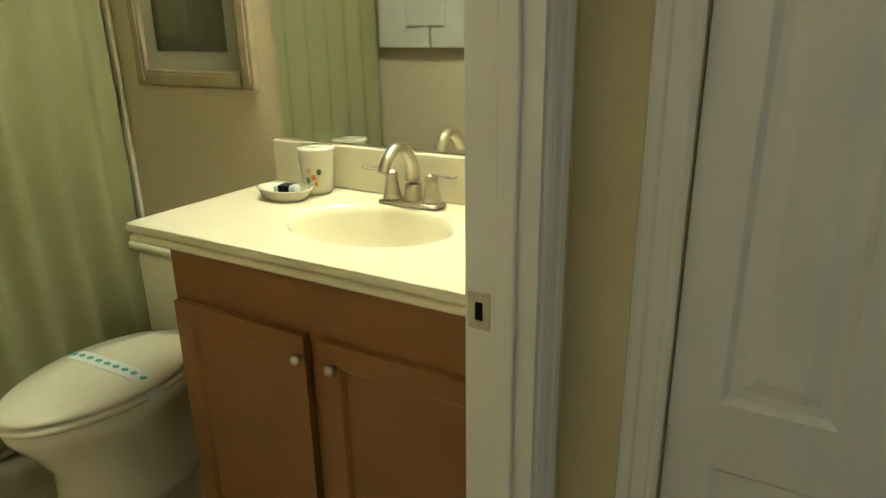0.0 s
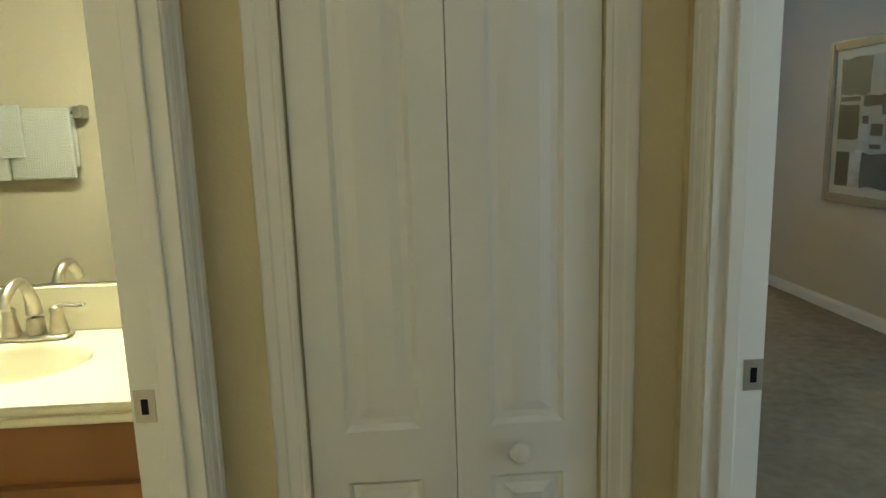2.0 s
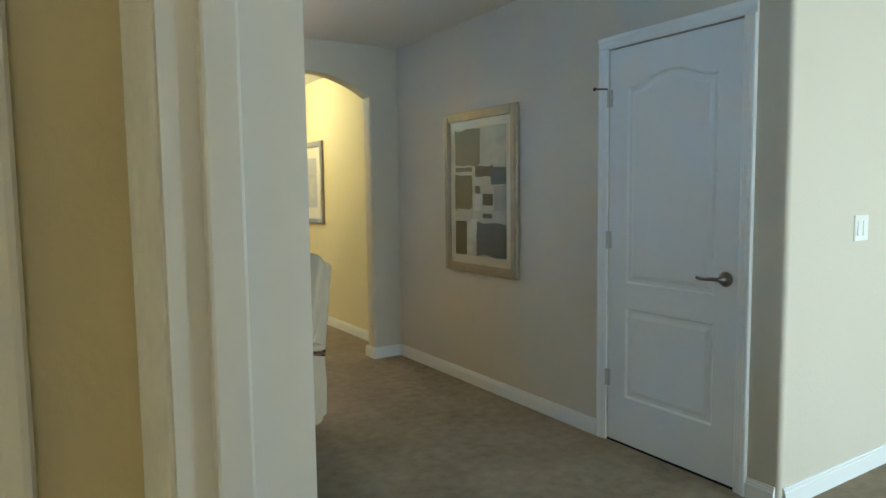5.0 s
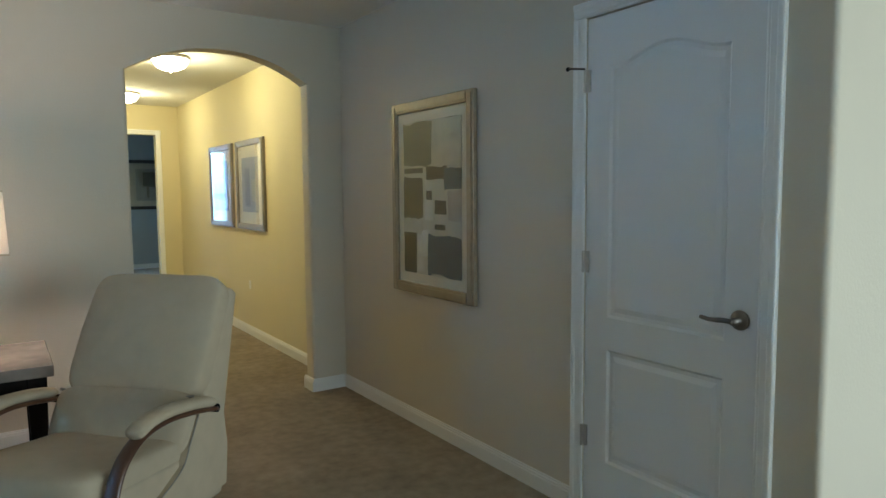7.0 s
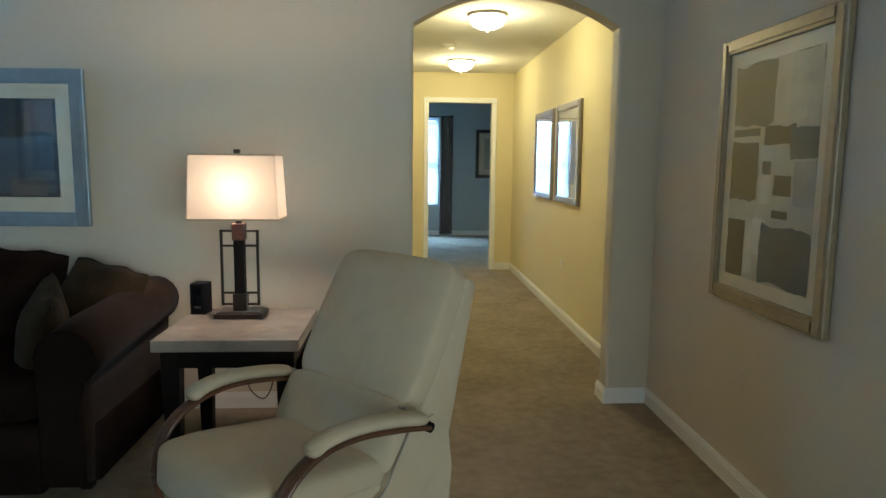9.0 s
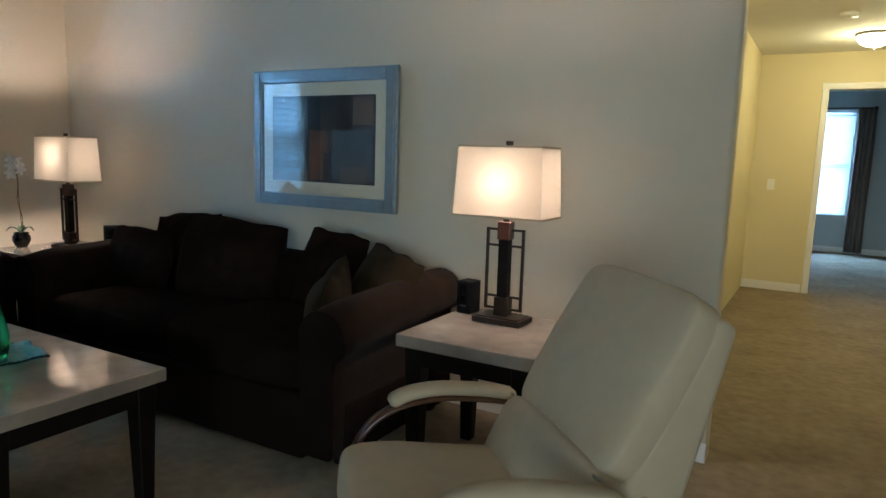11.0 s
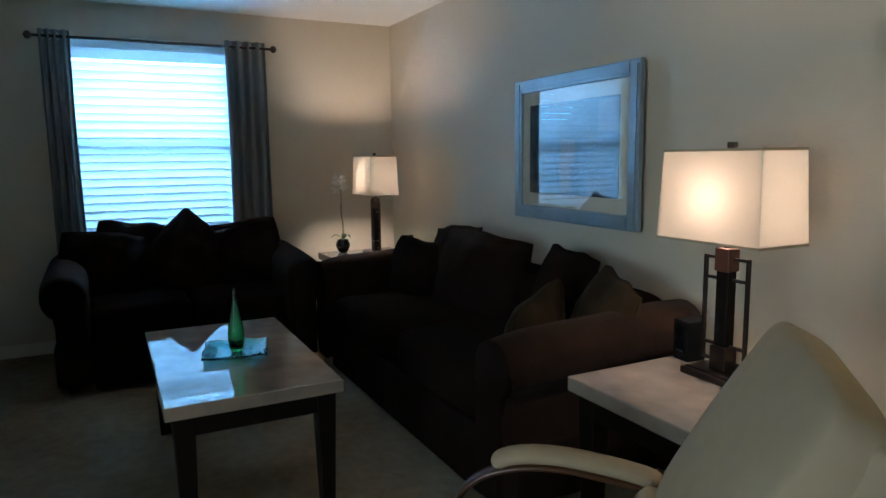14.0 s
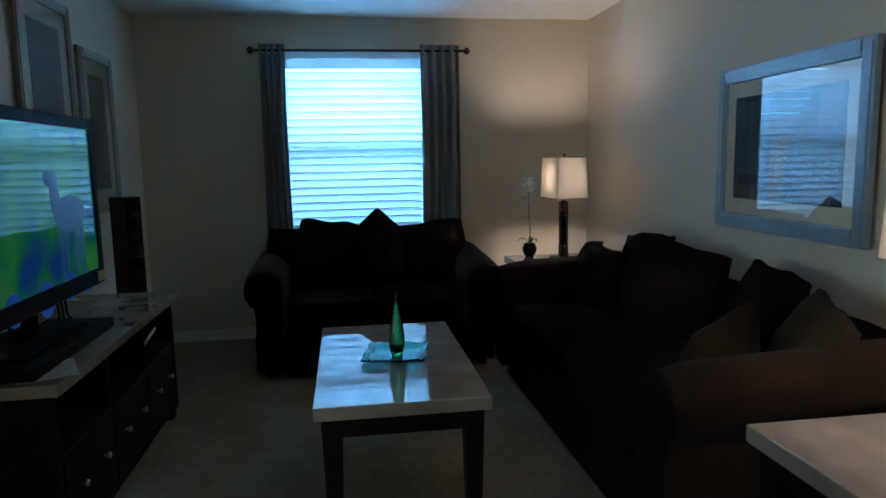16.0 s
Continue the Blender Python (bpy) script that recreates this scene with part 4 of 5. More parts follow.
def couch(name, m, L, seats, label):
    """A rolled-arm sofa: local x along it, back towards +y."""
    r = thing(name, m, label, "sofa")
    D, aw = 0.98, 0.24
    part("base", boxes((-L / 2 + 0.05, L / 2 - 0.05, -D / 2 + 0.06, D / 2 - 0.03, 0.05, 0.30), r=0.02), M_SOFA, r, smooth=True)
    inner = L - 2 * aw - 0.02
    part("front_rail", boxes((-inner / 2, inner / 2, -D / 2 + 0.005, -D / 2 + 0.10, 0.022, 0.31), r=0.02), M_SOFA, r, smooth=True)
    for k in range(seats):
        w = inner / seats
        bm = soft(bmesh.new(), -inner / 2 + (k + 0.5) * w, -0.10, 0.395, w / 2 - 0.003, 0.385, 0.105, e=0.30, n=18, wob=0.012)
        part("seat_cushion", bm, M_SOFA, r, smooth=True)
    bm = soft(bmesh.new(), 0, D / 2 - 0.12, 0.46, inner / 2 + 0.04, 0.115, 0.29, e=0.18, n=20, wob=0.008)
    part("backrest", bm, M_SOFA, r, smooth=True)
    for s in (-1, 1):
        bm = bmesh.new()
        prof = [(-0.085, 0.05), (0.085, 0.05), (0.095, 0.25), (0.09, 0.42), (0.10, 0.50)]
        prof += [(0.035 + 0.125 * math.cos(radians(a)), 0.595 + 0.122 * math.sin(radians(a))) for a in range(-40, 181, 20)]
        prof += [(-0.088, 0.52), (-0.085, 0.30)]
        nseg = 12
        rings = []
        for j in range(nseg + 1):
            f = j / nseg
            y = -D / 2 - 0.02 + f * (D - 0.02)
            puff = 1 - 0.10 * max(0, 1 - f * 9) - 0.05 * max(0, 1 - (1 - f) * 9)
            row = []
            for px, pz in prof:
                cz = 0.40 if pz < 0.4 else 0.5
                dz = 0.045 * f if pz > 0.45 else 0
                row.append(bm.verts.new((s * (px * puff + L / 2 - 0.155), y, cz + (pz - cz) * puff + dz + 0.006 * noise.noise(Vector((px * 6, y * 5, pz * 6 + s))))))
            rings.append(row)
        n = len(prof)
        for a, b in zip(rings, rings[1:]):
            for i in range(n):
                bm.faces.new((a[i], a[(i + 1) % n], b[(i + 1) % n], b[i]))
        bm.faces.new(rings[0])
        bm.faces.new(rings[-1])
        arm = part("arm", bm, M_SOFA_LIT, r, smooth=True)
        pts = [(s * (px * 0.9 + L / 2 - 0.155), -D / 2 - 0.021, 0.5 + (pz - 0.5) * 0.9) for px, pz in prof[4:17]]
        part("piping", tube(bmesh.new(), pts, 0.006, n=6), M_SOFA, arm, smooth=True)
        # Unlit front of the arm, its shade given by the darker sofa colour.
        bm = bmesh.new()
        rows = []
        for k, y in ((0.93, 0.02), (0.93, -0.006), (0.86, -0.014)):
            rows.append([bm.verts.new((s * (0.01 + (px - 0.01) * k * 0.97 + L / 2 - 0.155), -D / 2 - 0.02 + y, 0.39 + (pz - 0.39) * k)) for px, pz in prof])
        for p, q in zip(rows, rows[1:]):
            for i in range(n):
                bm.faces.new((p[i], p[(i + 1) % n], q[(i + 1) % n], q[i]))
        bm.faces.new(rows[0][::-1])
        bm.faces.new(rows[-1])
        part("arm_front", bm, M_SOFA, arm, "arm front with its shade in the dark colour")
    for sx in (-1, 1):
        for sy in (-1, 1):
            part("foot", tapered_leg(sx * (L / 2 - 0.13), sy * (D / 2 - 0.12), 0.055, 0.03, 0.022), M_ESPRESSO, r)
    return r


couch("sofa", at(-3.785, -0.535), 2.43, 2, "dark brown microfibre sofa with rolled arms and loose pillows")
couch("loveseat", at(-5.45, -1.815, 0, 90), 1.66, 2, "dark brown microfibre loveseat with rolled arms before the window")


def pillow(m, w, h, t, material, seed, label):
    ob = part("throw_pillow", pillow_mesh(w, h, t, seed), material, None, smooth=True)
    part("piping", pillow_seam(w, h, seed), material, ob, "stitched brown edge", True)
    ob.matrix_world = m
    return tagged(ob, label, "pillow", "sofa pillows")


LB = "plump dark brown pillow leaning on the sofa back"
# (x, y, z, lean, roll, turn, w, h, t)
for k, (x, y, z, rx, ry, rz, w, h, t, soft_mat) in enumerate((
        (-4.60, -0.50, 0.635, -14, 2, 6, 0.50, 0.40, 0.20, M_PILLOW), (-4.47, -0.25, 0.70, -12, -5, 4, 0.56, 0.44, 0.18, M_PILLOW), (-3.96, -0.36, 0.68, -16, 5, 20, 0.64, 0.50, 0.23, M_PILLOW),
        (-3.27, -0.30, 0.69, -18, 6, -4, 0.42, 0.44, 0.17, M_PILLOW), (-2.86, -0.40, 0.65, -24, 10, -22, 0.44, 0.42, 0.19, M_PILLOW2), (-2.97, -0.67, 0.60, -14, 12, -64, 0.44, 0.40, 0.19, M_PILLOW2))):
    pillow(pose(x, y, z, rx, ry, rz), w, h, t, soft_mat, k * 3.1, LB)
for k, (x, y, z, rx, ry, rz, w, h, t) in enumerate((
        (-5.58, -2.30, 0.69, -16, 5, 92, 0.52, 0.42, 0.20), (-5.56, -1.77, 0.685, -16, 45, 90, 0.52, 0.52, 0.24), (-5.56, -1.42, 0.68, -18, -12, 86, 0.54, 0.44, 0.20), (-5.68, -2.08, 0.76, -10, 8, 90, 0.54, 0.36, 0.16), (-5.70, -1.36, 0.74, -10, -6, 90, 0.50, 0.36, 0.16))):
    pillow(pose(x, y, z, rx, ry, rz), w, h, t, M_PILLOW, 20 + k * 2.3, "plump dark brown pillow leaning on the loveseat back")

# ---- cream recliner with bentwood arms ----


def recliner(m):
    r = thing("recliner_chair", m, "cream upholstered recliner with dark bentwood arms", "armchair")

    def lean(a, y, z):
        return Matrix.Translation((0, y, z)) @ Matrix.Rotation(radians(a), 4, "X")
    bm = soft(bmesh.new(), 0, 0, 0, 0.288, 0.395, 0.085, e=0.32, n=22, wob=0.006)
    bm.transform(lean(7, 0.105, 0.352))
    part("seat_cushion", bm, M_CHAIR, r, smooth=True)
    bm = soft(bmesh.new(), 0, 0, 0, 0.306, 0.056, 0.266, e=0.28, n=26, wob=0.005)
    for v in bm.verts:
        if v.co.y > 0:
            v.co.y += 0.020 * max(0, 1 - (v.co.x / 0.31) ** 2) * max(0, 1 - (v.co.z / 0.27) ** 2)
    bm.transform(lean(29, -0.2645, 0.763))
    part("headrest", bm, M_CHAIR, r, "padded upper back cushion", True)
    bm = soft(bmesh.new(), 0, 0, 0, 0.308, 0.088, 0.130, e=0.34, n=20, wob=0.006)
    bm.transform(lean(25, -0.098, 0.447))
    part("lumbar_cushion", bm, M_CHAIR, r, "padded lower back cushion", True)
    bm = box(bmesh.new(), -0.308, 0.308, -0.032, 0.032, -0.285, 0.238, r=0.022, seg=3)
    for v in bm.verts:
        if v.co.y < 0:
            v.co.y -= 0.13 * (0.238 - v.co.z) / 0.523
    bm.transform(lean(29, -0.308, 0.739))
    part("back_shell", bm, M_CHAIR, r, "upholstered back shell", True)
    bm = box(bmesh.new(), -0.296, 0.296, -0.33, 0.36, -0.18, 0.06, r=0.02, seg=3)
    bm.transform(lean(5, 0.02, 0.29))
    part("seat_box", bm, M_CHAIR, r, smooth=True)
    # Shade of the crease between the back cushions, added as a grey tube.
    crease = smooth_path([(-0.300, -0.092, 0.566), (-0.15, -0.070, 0.556), (0.0, -0.062, 0.552), (0.15, -0.070, 0.556), (0.300, -0.092, 0.566)], 5)
    part("crease_shade", tube(bmesh.new(), crease, 0.006, n=8), M_FRAMEGREY, r, "dark bar for the shaded crease across the back", True)
    for s in (-1, 1):
        side = bmesh.new()
        loop = [(-0.215, 0.515), (-0.285, 0.47), (-0.31, 0.30), (-0.29, 0.13), (0.30, 0.15), (0.30, 0.235), (0.14, 0.275), (0.02, 0.325), (-0.035, 0.40), (-0.10, 0.495)]
        inner = [side.verts.new((s * 0.290, y, z)) for y, z in loop]
        outer = [side.verts.new((s * 0.314, y, z)) for y, z in loop]
        for i in range(len(loop)):
            k = (i + 1) % len(loop)
            side.faces.new((inner[i], inner[k], outer[k], outer[i]))
        side.faces.new(inner[::-1])
        side.faces.new(outer)
        panel = part("side_panel", side, M_CHAIR, r, "upholstered side panel with a sewn edge")
        pts = smooth_path([(s * 0.315, y, z) for y, z in loop[:4:-1]], 5)
        part("seam", tube(bmesh.new(), pts, 0.0035, n=6), M_FRAMEGREY, panel, "sewn dark edge", True)
        x = s * 0.362
        run = [(-0.128, 0.512), (0.0, 0.538), (0.150, 0.556), (0.275, 0.542), (0.375, 0.487), (0.430, 0.392), (0.437, 0.290), (0.410, 0.170), (0.330, 0.085), (0.150, 0.060)]
        pts = smooth_path([(s * max(0.327, 0.362 - 0.085 * (y + 0.128)), y, z) for y, z in run], 5)
        arm = part("arm", tube(bmesh.new(), pts, 0.029, n=10, flat=0.40), M_BENTWOOD, r, "glossy dark bentwood arm", True)
        run = [(-0.120, 0.542), (0.010, 0.570), (0.150, 0.586), (0.255, 0.578), (0.315, 0.553)]
        top = smooth_path([(s * (0.362 - 0.085 * (y + 0.128)), y, z) for y, z in run], 5)
        rad = [0.040] * len(top)
        rad[0], rad[-1] = 0.022, 0.020
        rad[1], rad[-2] = 0.036, 0.034
        part("arm_pad", tube(bmesh.new(), top, rad, n=14, flat=0.55), M_CHAIR, arm, "cream padded arm top", True)
        part("hinge_cover", cyl(bmesh.new(), (x - 0.02, -0.128, 0.513), (x + 0.02, -0.128, 0.513), 0.017, n=14), M_BLACK, arm)
        part("pivot", cyl(bmesh.new(), (s * 0.300, -0.130, 0.505), (x - s * 0.02, -0.130, 0.505), 0.009, n=10), M_BLACK, arm)
    part("pedestal", cyl(bmesh.new(), (0, 0.04, 0.05), (0, 0.04, 0.26), 0.045), M_BLACK, r)
    part("base_ring", lathe(bmesh.new(), [(0.20, 0.0), (0.31, 0.0), (0.325, 0.012), (0.32, 0.04), (0.30, 0.05), (0.20, 0.05), (0.19, 0.03), (0.20, 0.0)], 0, 0.04, n=40), M_BENTWOOD, r, "round dark wooden base ring", True)
    part("base_spoke", boxes((-0.22, 0.22, 0.01, 0.07, 0.015, 0.05), (-0.03, 0.03, -0.18, 0.26, 0.013, 0.048)), M_BENTWOOD, r)
    return r


recliner(at(-1.669, -1.394, 0, 134.9))

# ---- things on the coffee table ----
T = 0.518
tray = thing("glass_tray", pose(-3.62, -1.80, T, 0, 0, -12), "square wavy aqua glass tray on the coffee table", "tray")
bm = bmesh.new()
n = 28
for dz in (0.0, 0.006):
    g = []
    for j in range(n + 1):
        row = []
        for i in range(n + 1):
            u, v = -1 + 2 * i / n, -1 + 2 * j / n
            e = max(abs(u), abs(v))
            z = 0.001 + dz + 0.024 * max(0, e - 0.55) ** 1.5 / 0.3 * (0.8 + 0.4 * noise.noise(Vector((u * 2, v * 2, 1)))) + 0.0028 * math.sin(v * 34 + 3 * noise.noise(Vector((u * 2, v, 3)))) * (1 if dz else 0) * min(1, 2 * e) + (0.0028 if dz else 0)
            row.append(bm.verts.new((0.135 * u * (1 + 0.03 * math.sin(v * 7)), 0.135 * v * (1 + 0.03 * math.sin(u * 6)), z)))
        g.append(row)
    for j in range(n):
        for i in range(n):
            bm.faces.new((g[j][i], g[j][i + 1], g[j + 1][i + 1], g[j + 1][i]))
bm.verts.ensure_lookup_table()
N1 = (n + 1) ** 2
edge = [i for i in range(n + 1)] + [(j) * (n + 1) + n for j in range(1, n + 1)] + [n * (n + 1) + i for i in range(n - 1, -1, -1)] + [j * (n + 1) for j in range(n - 1, 0, -1)]
for k in range(len(edge)):
    a, b = edge[k], edge[(k + 1) % len(edge)]
    bm.faces.new((bm.verts[a], bm.verts[b], bm.verts[b + N1], bm.verts[a + N1]))
part("dish", bm, M_AQUAGLASS, tray, smooth=True)
vase = thing("glass_vase", at(-3.613, -1.797, T + 0.0115), "slender teardrop green glass vase standing on the tray", "vase")
part("body", lathe(bmesh.new(), [(0.0, 0.0), (0.022, 0.001), (0.031, 0.02), (0.036, 0.06), (0.035, 0.09), (0.029, 0.13), (0.020, 0.175), (0.012, 0.215), (0.007, 0.25), (0.0045, 0.282), (0.004, 0.283), (0.0, 0.27)], n=32), M_GREENGLASS, vase, smooth=True)

# ---- orchid ----
orchid = thing("orchid", at(-5.72, -0.60, 0.624), "white potted orchid beside the corner lamp", "plant")
part("pot", lathe(bmesh.new(), [(0.030, 0.0), (0.045, 0.02), (0.056, 0.05), (0.055, 0.075), (0.044, 0.092), (0.047, 0.102), (0.040, 0.102), (0.036, 0.088), (0.0, 0.088)]), M_GLOSSBLACK, orchid, "round dark glazed pot", True)
st = part("stem", tube(bmesh.new(), smooth_path([(0, 0, 0.085), (0.01, 0.008, 0.20), (-0.012, -0.006, 0.32), (0.004, -0.004, 0.44), (-0.01, -0.012, 0.55), (-0.03, -0.03, 0.585)]), 0.003, n=6), M_STEM, orchid)
part("stake", cyl(bmesh.new(), (0.012, 0.0, 0.08), (-0.004, -0.004, 0.50), 0.0022, n=6), M_STEM, orchid)
for a, l in ((20, 0.10), (150, 0.12), (260, 0.09)):
    bm = bmesh.new()
    d = Vector((math.cos(radians(a)), math.sin(radians(a)), 0))
    s = Vector((-d.y, d.x, 0))
    rows = []
    for i in range(7):
        f = i / 6
        c = d * l * f + Vector((0, 0, 0.09 + 0.05 * math.sin(f * 2.6)))
        wv = 0.02 * math.sin(math.pi * min(1, f * 0.9 + 0.12))
        rows.append([bm.verts.new(c - s * wv + Vector((0, 0, 0.006))), bm.verts.new(c), bm.verts.new(c + s * wv + Vector((0, 0, 0.006)))])
    for p, q in zip(rows, rows[1:]):
        for i in range(2):
            bm.faces.new((p[i], p[i + 1], q[i + 1], q[i]))
    part("leaf", bm, M_LEAF, orchid, smooth=True)
rnd = random.Random(5)
for k in range(7):
    c = Vector((rnd.uniform(-0.045, 0.02), rnd.uniform(-0.05, 0.02), rnd.uniform(0.50, 0.60)))
    bm = bmesh.new()
    q = Euler((rnd.uniform(0.8, 1.9), rnd.uniform(-0.6, 0.6), rnd.uniform(0.6, 2.4))).to_matrix()
    for i in range(5):
        a = 2 * math.pi * i / 5
        ring = []
        for t in range(8):
            tt = 2 * math.pi * t / 8
            ring.append(bm.verts.new(c + q @ (Vector((math.cos(a), math.sin(a), 0)) * (0.022 + 0.020 * math.cos(tt)) + Vector((-math.sin(a), math.cos(a), 0)) * 0.013 * math.sin(tt) + Vector((0, 0, 0.006 * math.cos(tt))))))
        bm.faces.new(ring)
    soft(bm, c.x, c.y, c.z, 0.006, 0.006, 0.006, e=1, n=5)
    part("blossom", bm, M_PETAL, orchid, smooth=False)

# ---- television corner ----
SX0, SX1, SY0, SY1, SH = -4.545, -2.965, -3.45, -2.92, 0.692
tvs = thing("tv_stand", at(0, 0), "espresso media console with stone top, drawers and open shelf", "tv stand")
part("stone_top", boxes((SX0, SX1, SY0, SY1, SH - 0.042, SH), r=0.005), M_STONE, tvs, "polished stone top")
a, b, c, d = SX0 + 0.035, SX1 - 0.035, SY0 + 0.02, SY1 - 0.035
for x in (a, b - 0.03):
    part("side_panel", boxes((x, x + 0.03, c, d, 0.05, SH - 0.0425), r=0.002), M_ESPRESSO, tvs)
part("back_panel", boxes((a + 0.03, b - 0.03, c, c + 0.015, 0.05, SH - 0.0425)), M_ESPRESSO, tvs)
part("shelf", boxes((a + 0.03, b - 0.03, c + 0.015, d - 0.004, 0.405, 0.425)), M_ESPRESSO, tvs)
part("bottom_panel", boxes((a + 0.03, b - 0.03, c + 0.015, d - 0.004, 0.06, 0.085)), M_ESPRESSO, tvs)
seg = (b - a - 0.06) / 3
for k in (1, 2):
    x = a + 0.03 + k * seg
    part("divider", boxes((x - 0.011, x + 0.011, c + 0.015, d - 0.004, 0.085, SH - 0.0425)), M_ESPRESSO, tvs)
for k in range(3):
    x0 = a + 0.03 + k * seg + 0.014
    dr = part("drawer", boxes((x0, x0 + seg - 0.028, d - 0.022, d, 0.095, 0.398), r=0.004), M_ESPRESSO, tvs)
    for f in (0.25, 0.75):
        bm = lathe(bmesh.new(), [(0.007, 0), (0.006, 0.012), (0.014, 0.018), (0.012, 0.026), (0.0, 0.028)], n=14)
        bm.transform(Matrix.Translation((x0 + (seg - 0.028) * f, d, 0.27)) @ Matrix.Rotation(radians(-90), 4, "X"))
        part("knob", bm, M_NICKEL, dr, "round metal knob", True)
for x in (a + 0.02, b - 0.09):
    for y in (c + 0.01, d - 0.08):
        part("foot", boxes((x, x + 0.07, y, y + 0.07, 0, 0.05), r=0.003), M_ESPRESSO, tvs)
mag = thing("magazine", pose(-4.17, -3.035, 0.452, 55, 0, 6), "magazine with a pale printed cover on the open shelf", "magazine")
part("pages", boxes((-0.105, 0.105, -0.03, 0.12, 0, 0.010), r=0.002), M_PAPER, mag)
part("cover", boxes((-0.105, 0.105, -0.031, 0.121, 0.010, 0.0115)), art("magazine_cover", (0.45, 0.42, 0.4), 0.6, 22), mag)
leaflet = thing("leaflet", pose(-3.13, -3.02, SH, 0, 0, 25), "printed leaflet lying on the console top", "leaflet")
part("sheet", boxes((-0.11, 0.11, -0.09, 0.09, 0.0005, 0.003)), art("leaflet_print", (0.42, 0.42, 0.42), 0.7, 30), leaflet)
box_ob = thing("media_player", at(-3.45, -3.10, SH), "flat black media player under the television", "media player")
part("case", boxes((-0.30, 0.45, -0.16, 0.10, 0.004, 0.045), r=0.004), M_BLACK, box_ob)
for x in (-0.24, 0.39):
    part("foot", boxes((x, x + 0.03, -0.12, -0.09, 0, 0.004)), M_BLACK, box_ob)

TX0, TX1, TY, TZ0, TZ1 = -3.99, -2.80, -3.11, 0.855, 1.585
tv = thing("television", at(0, 0), "flat black television that is switched on", "television")
part("bezel", boxes((TX0, TX1, TY - 0.07, TY - 0.004, TZ0, TZ1), r=0.012), M_BLACK, tv)
part("frame_side", boxes((TX0, TX0 + 0.048, TY - 0.004, TY + 0.008, TZ0, TZ1), r=0.003), M_BLACK, tv)
part("frame_side", boxes((TX1 - 0.048, TX1, TY - 0.004, TY + 0.008, TZ0, TZ1), r=0.003), M_BLACK, tv)
part("frame_top", boxes((TX0 + 0.048, TX1 - 0.048, TY - 0.004, TY + 0.008, TZ1 - 0.048, TZ1), r=0.003), M_BLACK, tv)
part("frame_bottom", boxes((TX0 + 0.048, TX1 - 0.048, TY - 0.004, TY + 0.008, TZ0, TZ0 + 0.07), r=0.003), M_BLACK, tv)


def screen_mat():
    m = bpy.data.materials.new("lit_screen")
    m.use_nodes = True
    nt = m.node_tree
    b = nt.nodes["Principled BSDF"]
    b.inputs["Base Color"].default_value = (0.01, 0.01, 0.012, 1)
    b.inputs["Roughness"].default_value = 0.05
    b.inputs["Specular IOR Level"].default_value = 0.12
    tc = nt.nodes.new("ShaderNodeTexCoord")
    ns = nt.nodes.new("ShaderNodeTexNoise")
    ns.inputs["Scale"].default_value = 3.2
    ns.inputs["Detail"].default_value = 3
    nt.links.new(tc.outputs["Object"], ns.inputs["Vector"])
    ramp = nt.nodes.new("ShaderNodeValToRGB")
    el = ramp.color_ramp.elements
    el[0].position, el[0].color = 0.36, (0.010, 0.06, 0.22, 1)
    el[1].position, el[1].color = 0.62, (0.05, 0.25, 0.05, 1)
    e = el.new(0.48)
    e.color = (0.02, 0.16, 0.06, 1)
    nt.links.new(ns.outputs["Fac"], ramp.inputs[0])
    nt.links.new(ramp.outputs[0], b.inputs["Emission Color"])
    b.inputs["Emission Strength"].default_value = 0.6
    return m


M_SCREEN = screen_mat()
scr = part("screen", boxes((TX0 + 0.048, TX1 - 0.048, TY - 0.004, TY + 0.001, TZ0 + 0.07, TZ1 - 0.048)), M_SCREEN, tv, "glowing screen with a green and blue scene")
M_PIC = glow("screen_figure", (0.05, 0.17, 0.36), 0.30, (0.01, 0.01, 0.012))
# plain pale animal-like shape on the screen
bm = bmesh.new()
for x, z, w, h in ((-3.68, 1.19, 0.15, 0.075), (-3.78, 1.05, 0.022, 0.13), (-3.72, 1.06, 0.020, 0.12), (-3.62, 1.05, 0.020, 0.13), (-3.57, 1.06, 0.020, 0.12), (-3.55, 1.27, 0.045, 0.085), (-3.52, 1.335, 0.06, 0.032)):
    soft(bm, x, TY + 0.0016, z, w, 0.0005, h, e=0.9, n=8)
part("screen_figure", bm, M_PIC, scr)
M_PIC2 = glow("screen_rocks", (0.03, 0.12, 0.50), 0.4, (0.01, 0.01, 0.012))
for x, z, w in ((-3.80, 0.885, 0.10), (-3.62, 0.90, 0.12), (-3.40, 0.89, 0.14), (-3.15, 0.90, 0.12)):
    bm = bmesh.new()
    cyl(bm, (x, TY + 0.0012, z), (x, TY + 0.0018, z), w / 2, n=14)
    part("screen_rock", bm, M_PIC2, scr)
part("stand_neck", boxes((-3.42, -3.28, -3.20, -3.155, SH + 0.06, TZ0 + 0.05), r=0.004), M_GLOSSBLACK, tv)
part("stand_foot", boxes((-3.62, -3.08, -3.31, -3.06, SH + 0.0455, SH + 0.062), r=0.005), M_BLACK, tv)
part("label_sticker", boxes((TX0 + 0.004, TX0 + 0.085, TY + 0.0082, TY + 0.0092, TZ0 + 0.010, TZ0 + 0.055)), mat("yellow_label", (0.55, 0.45, 0.05), 0.5), tv, "small yellow sticker")
cables = tagged(new("tv_cables"), "loose black cables under the television", "cable")
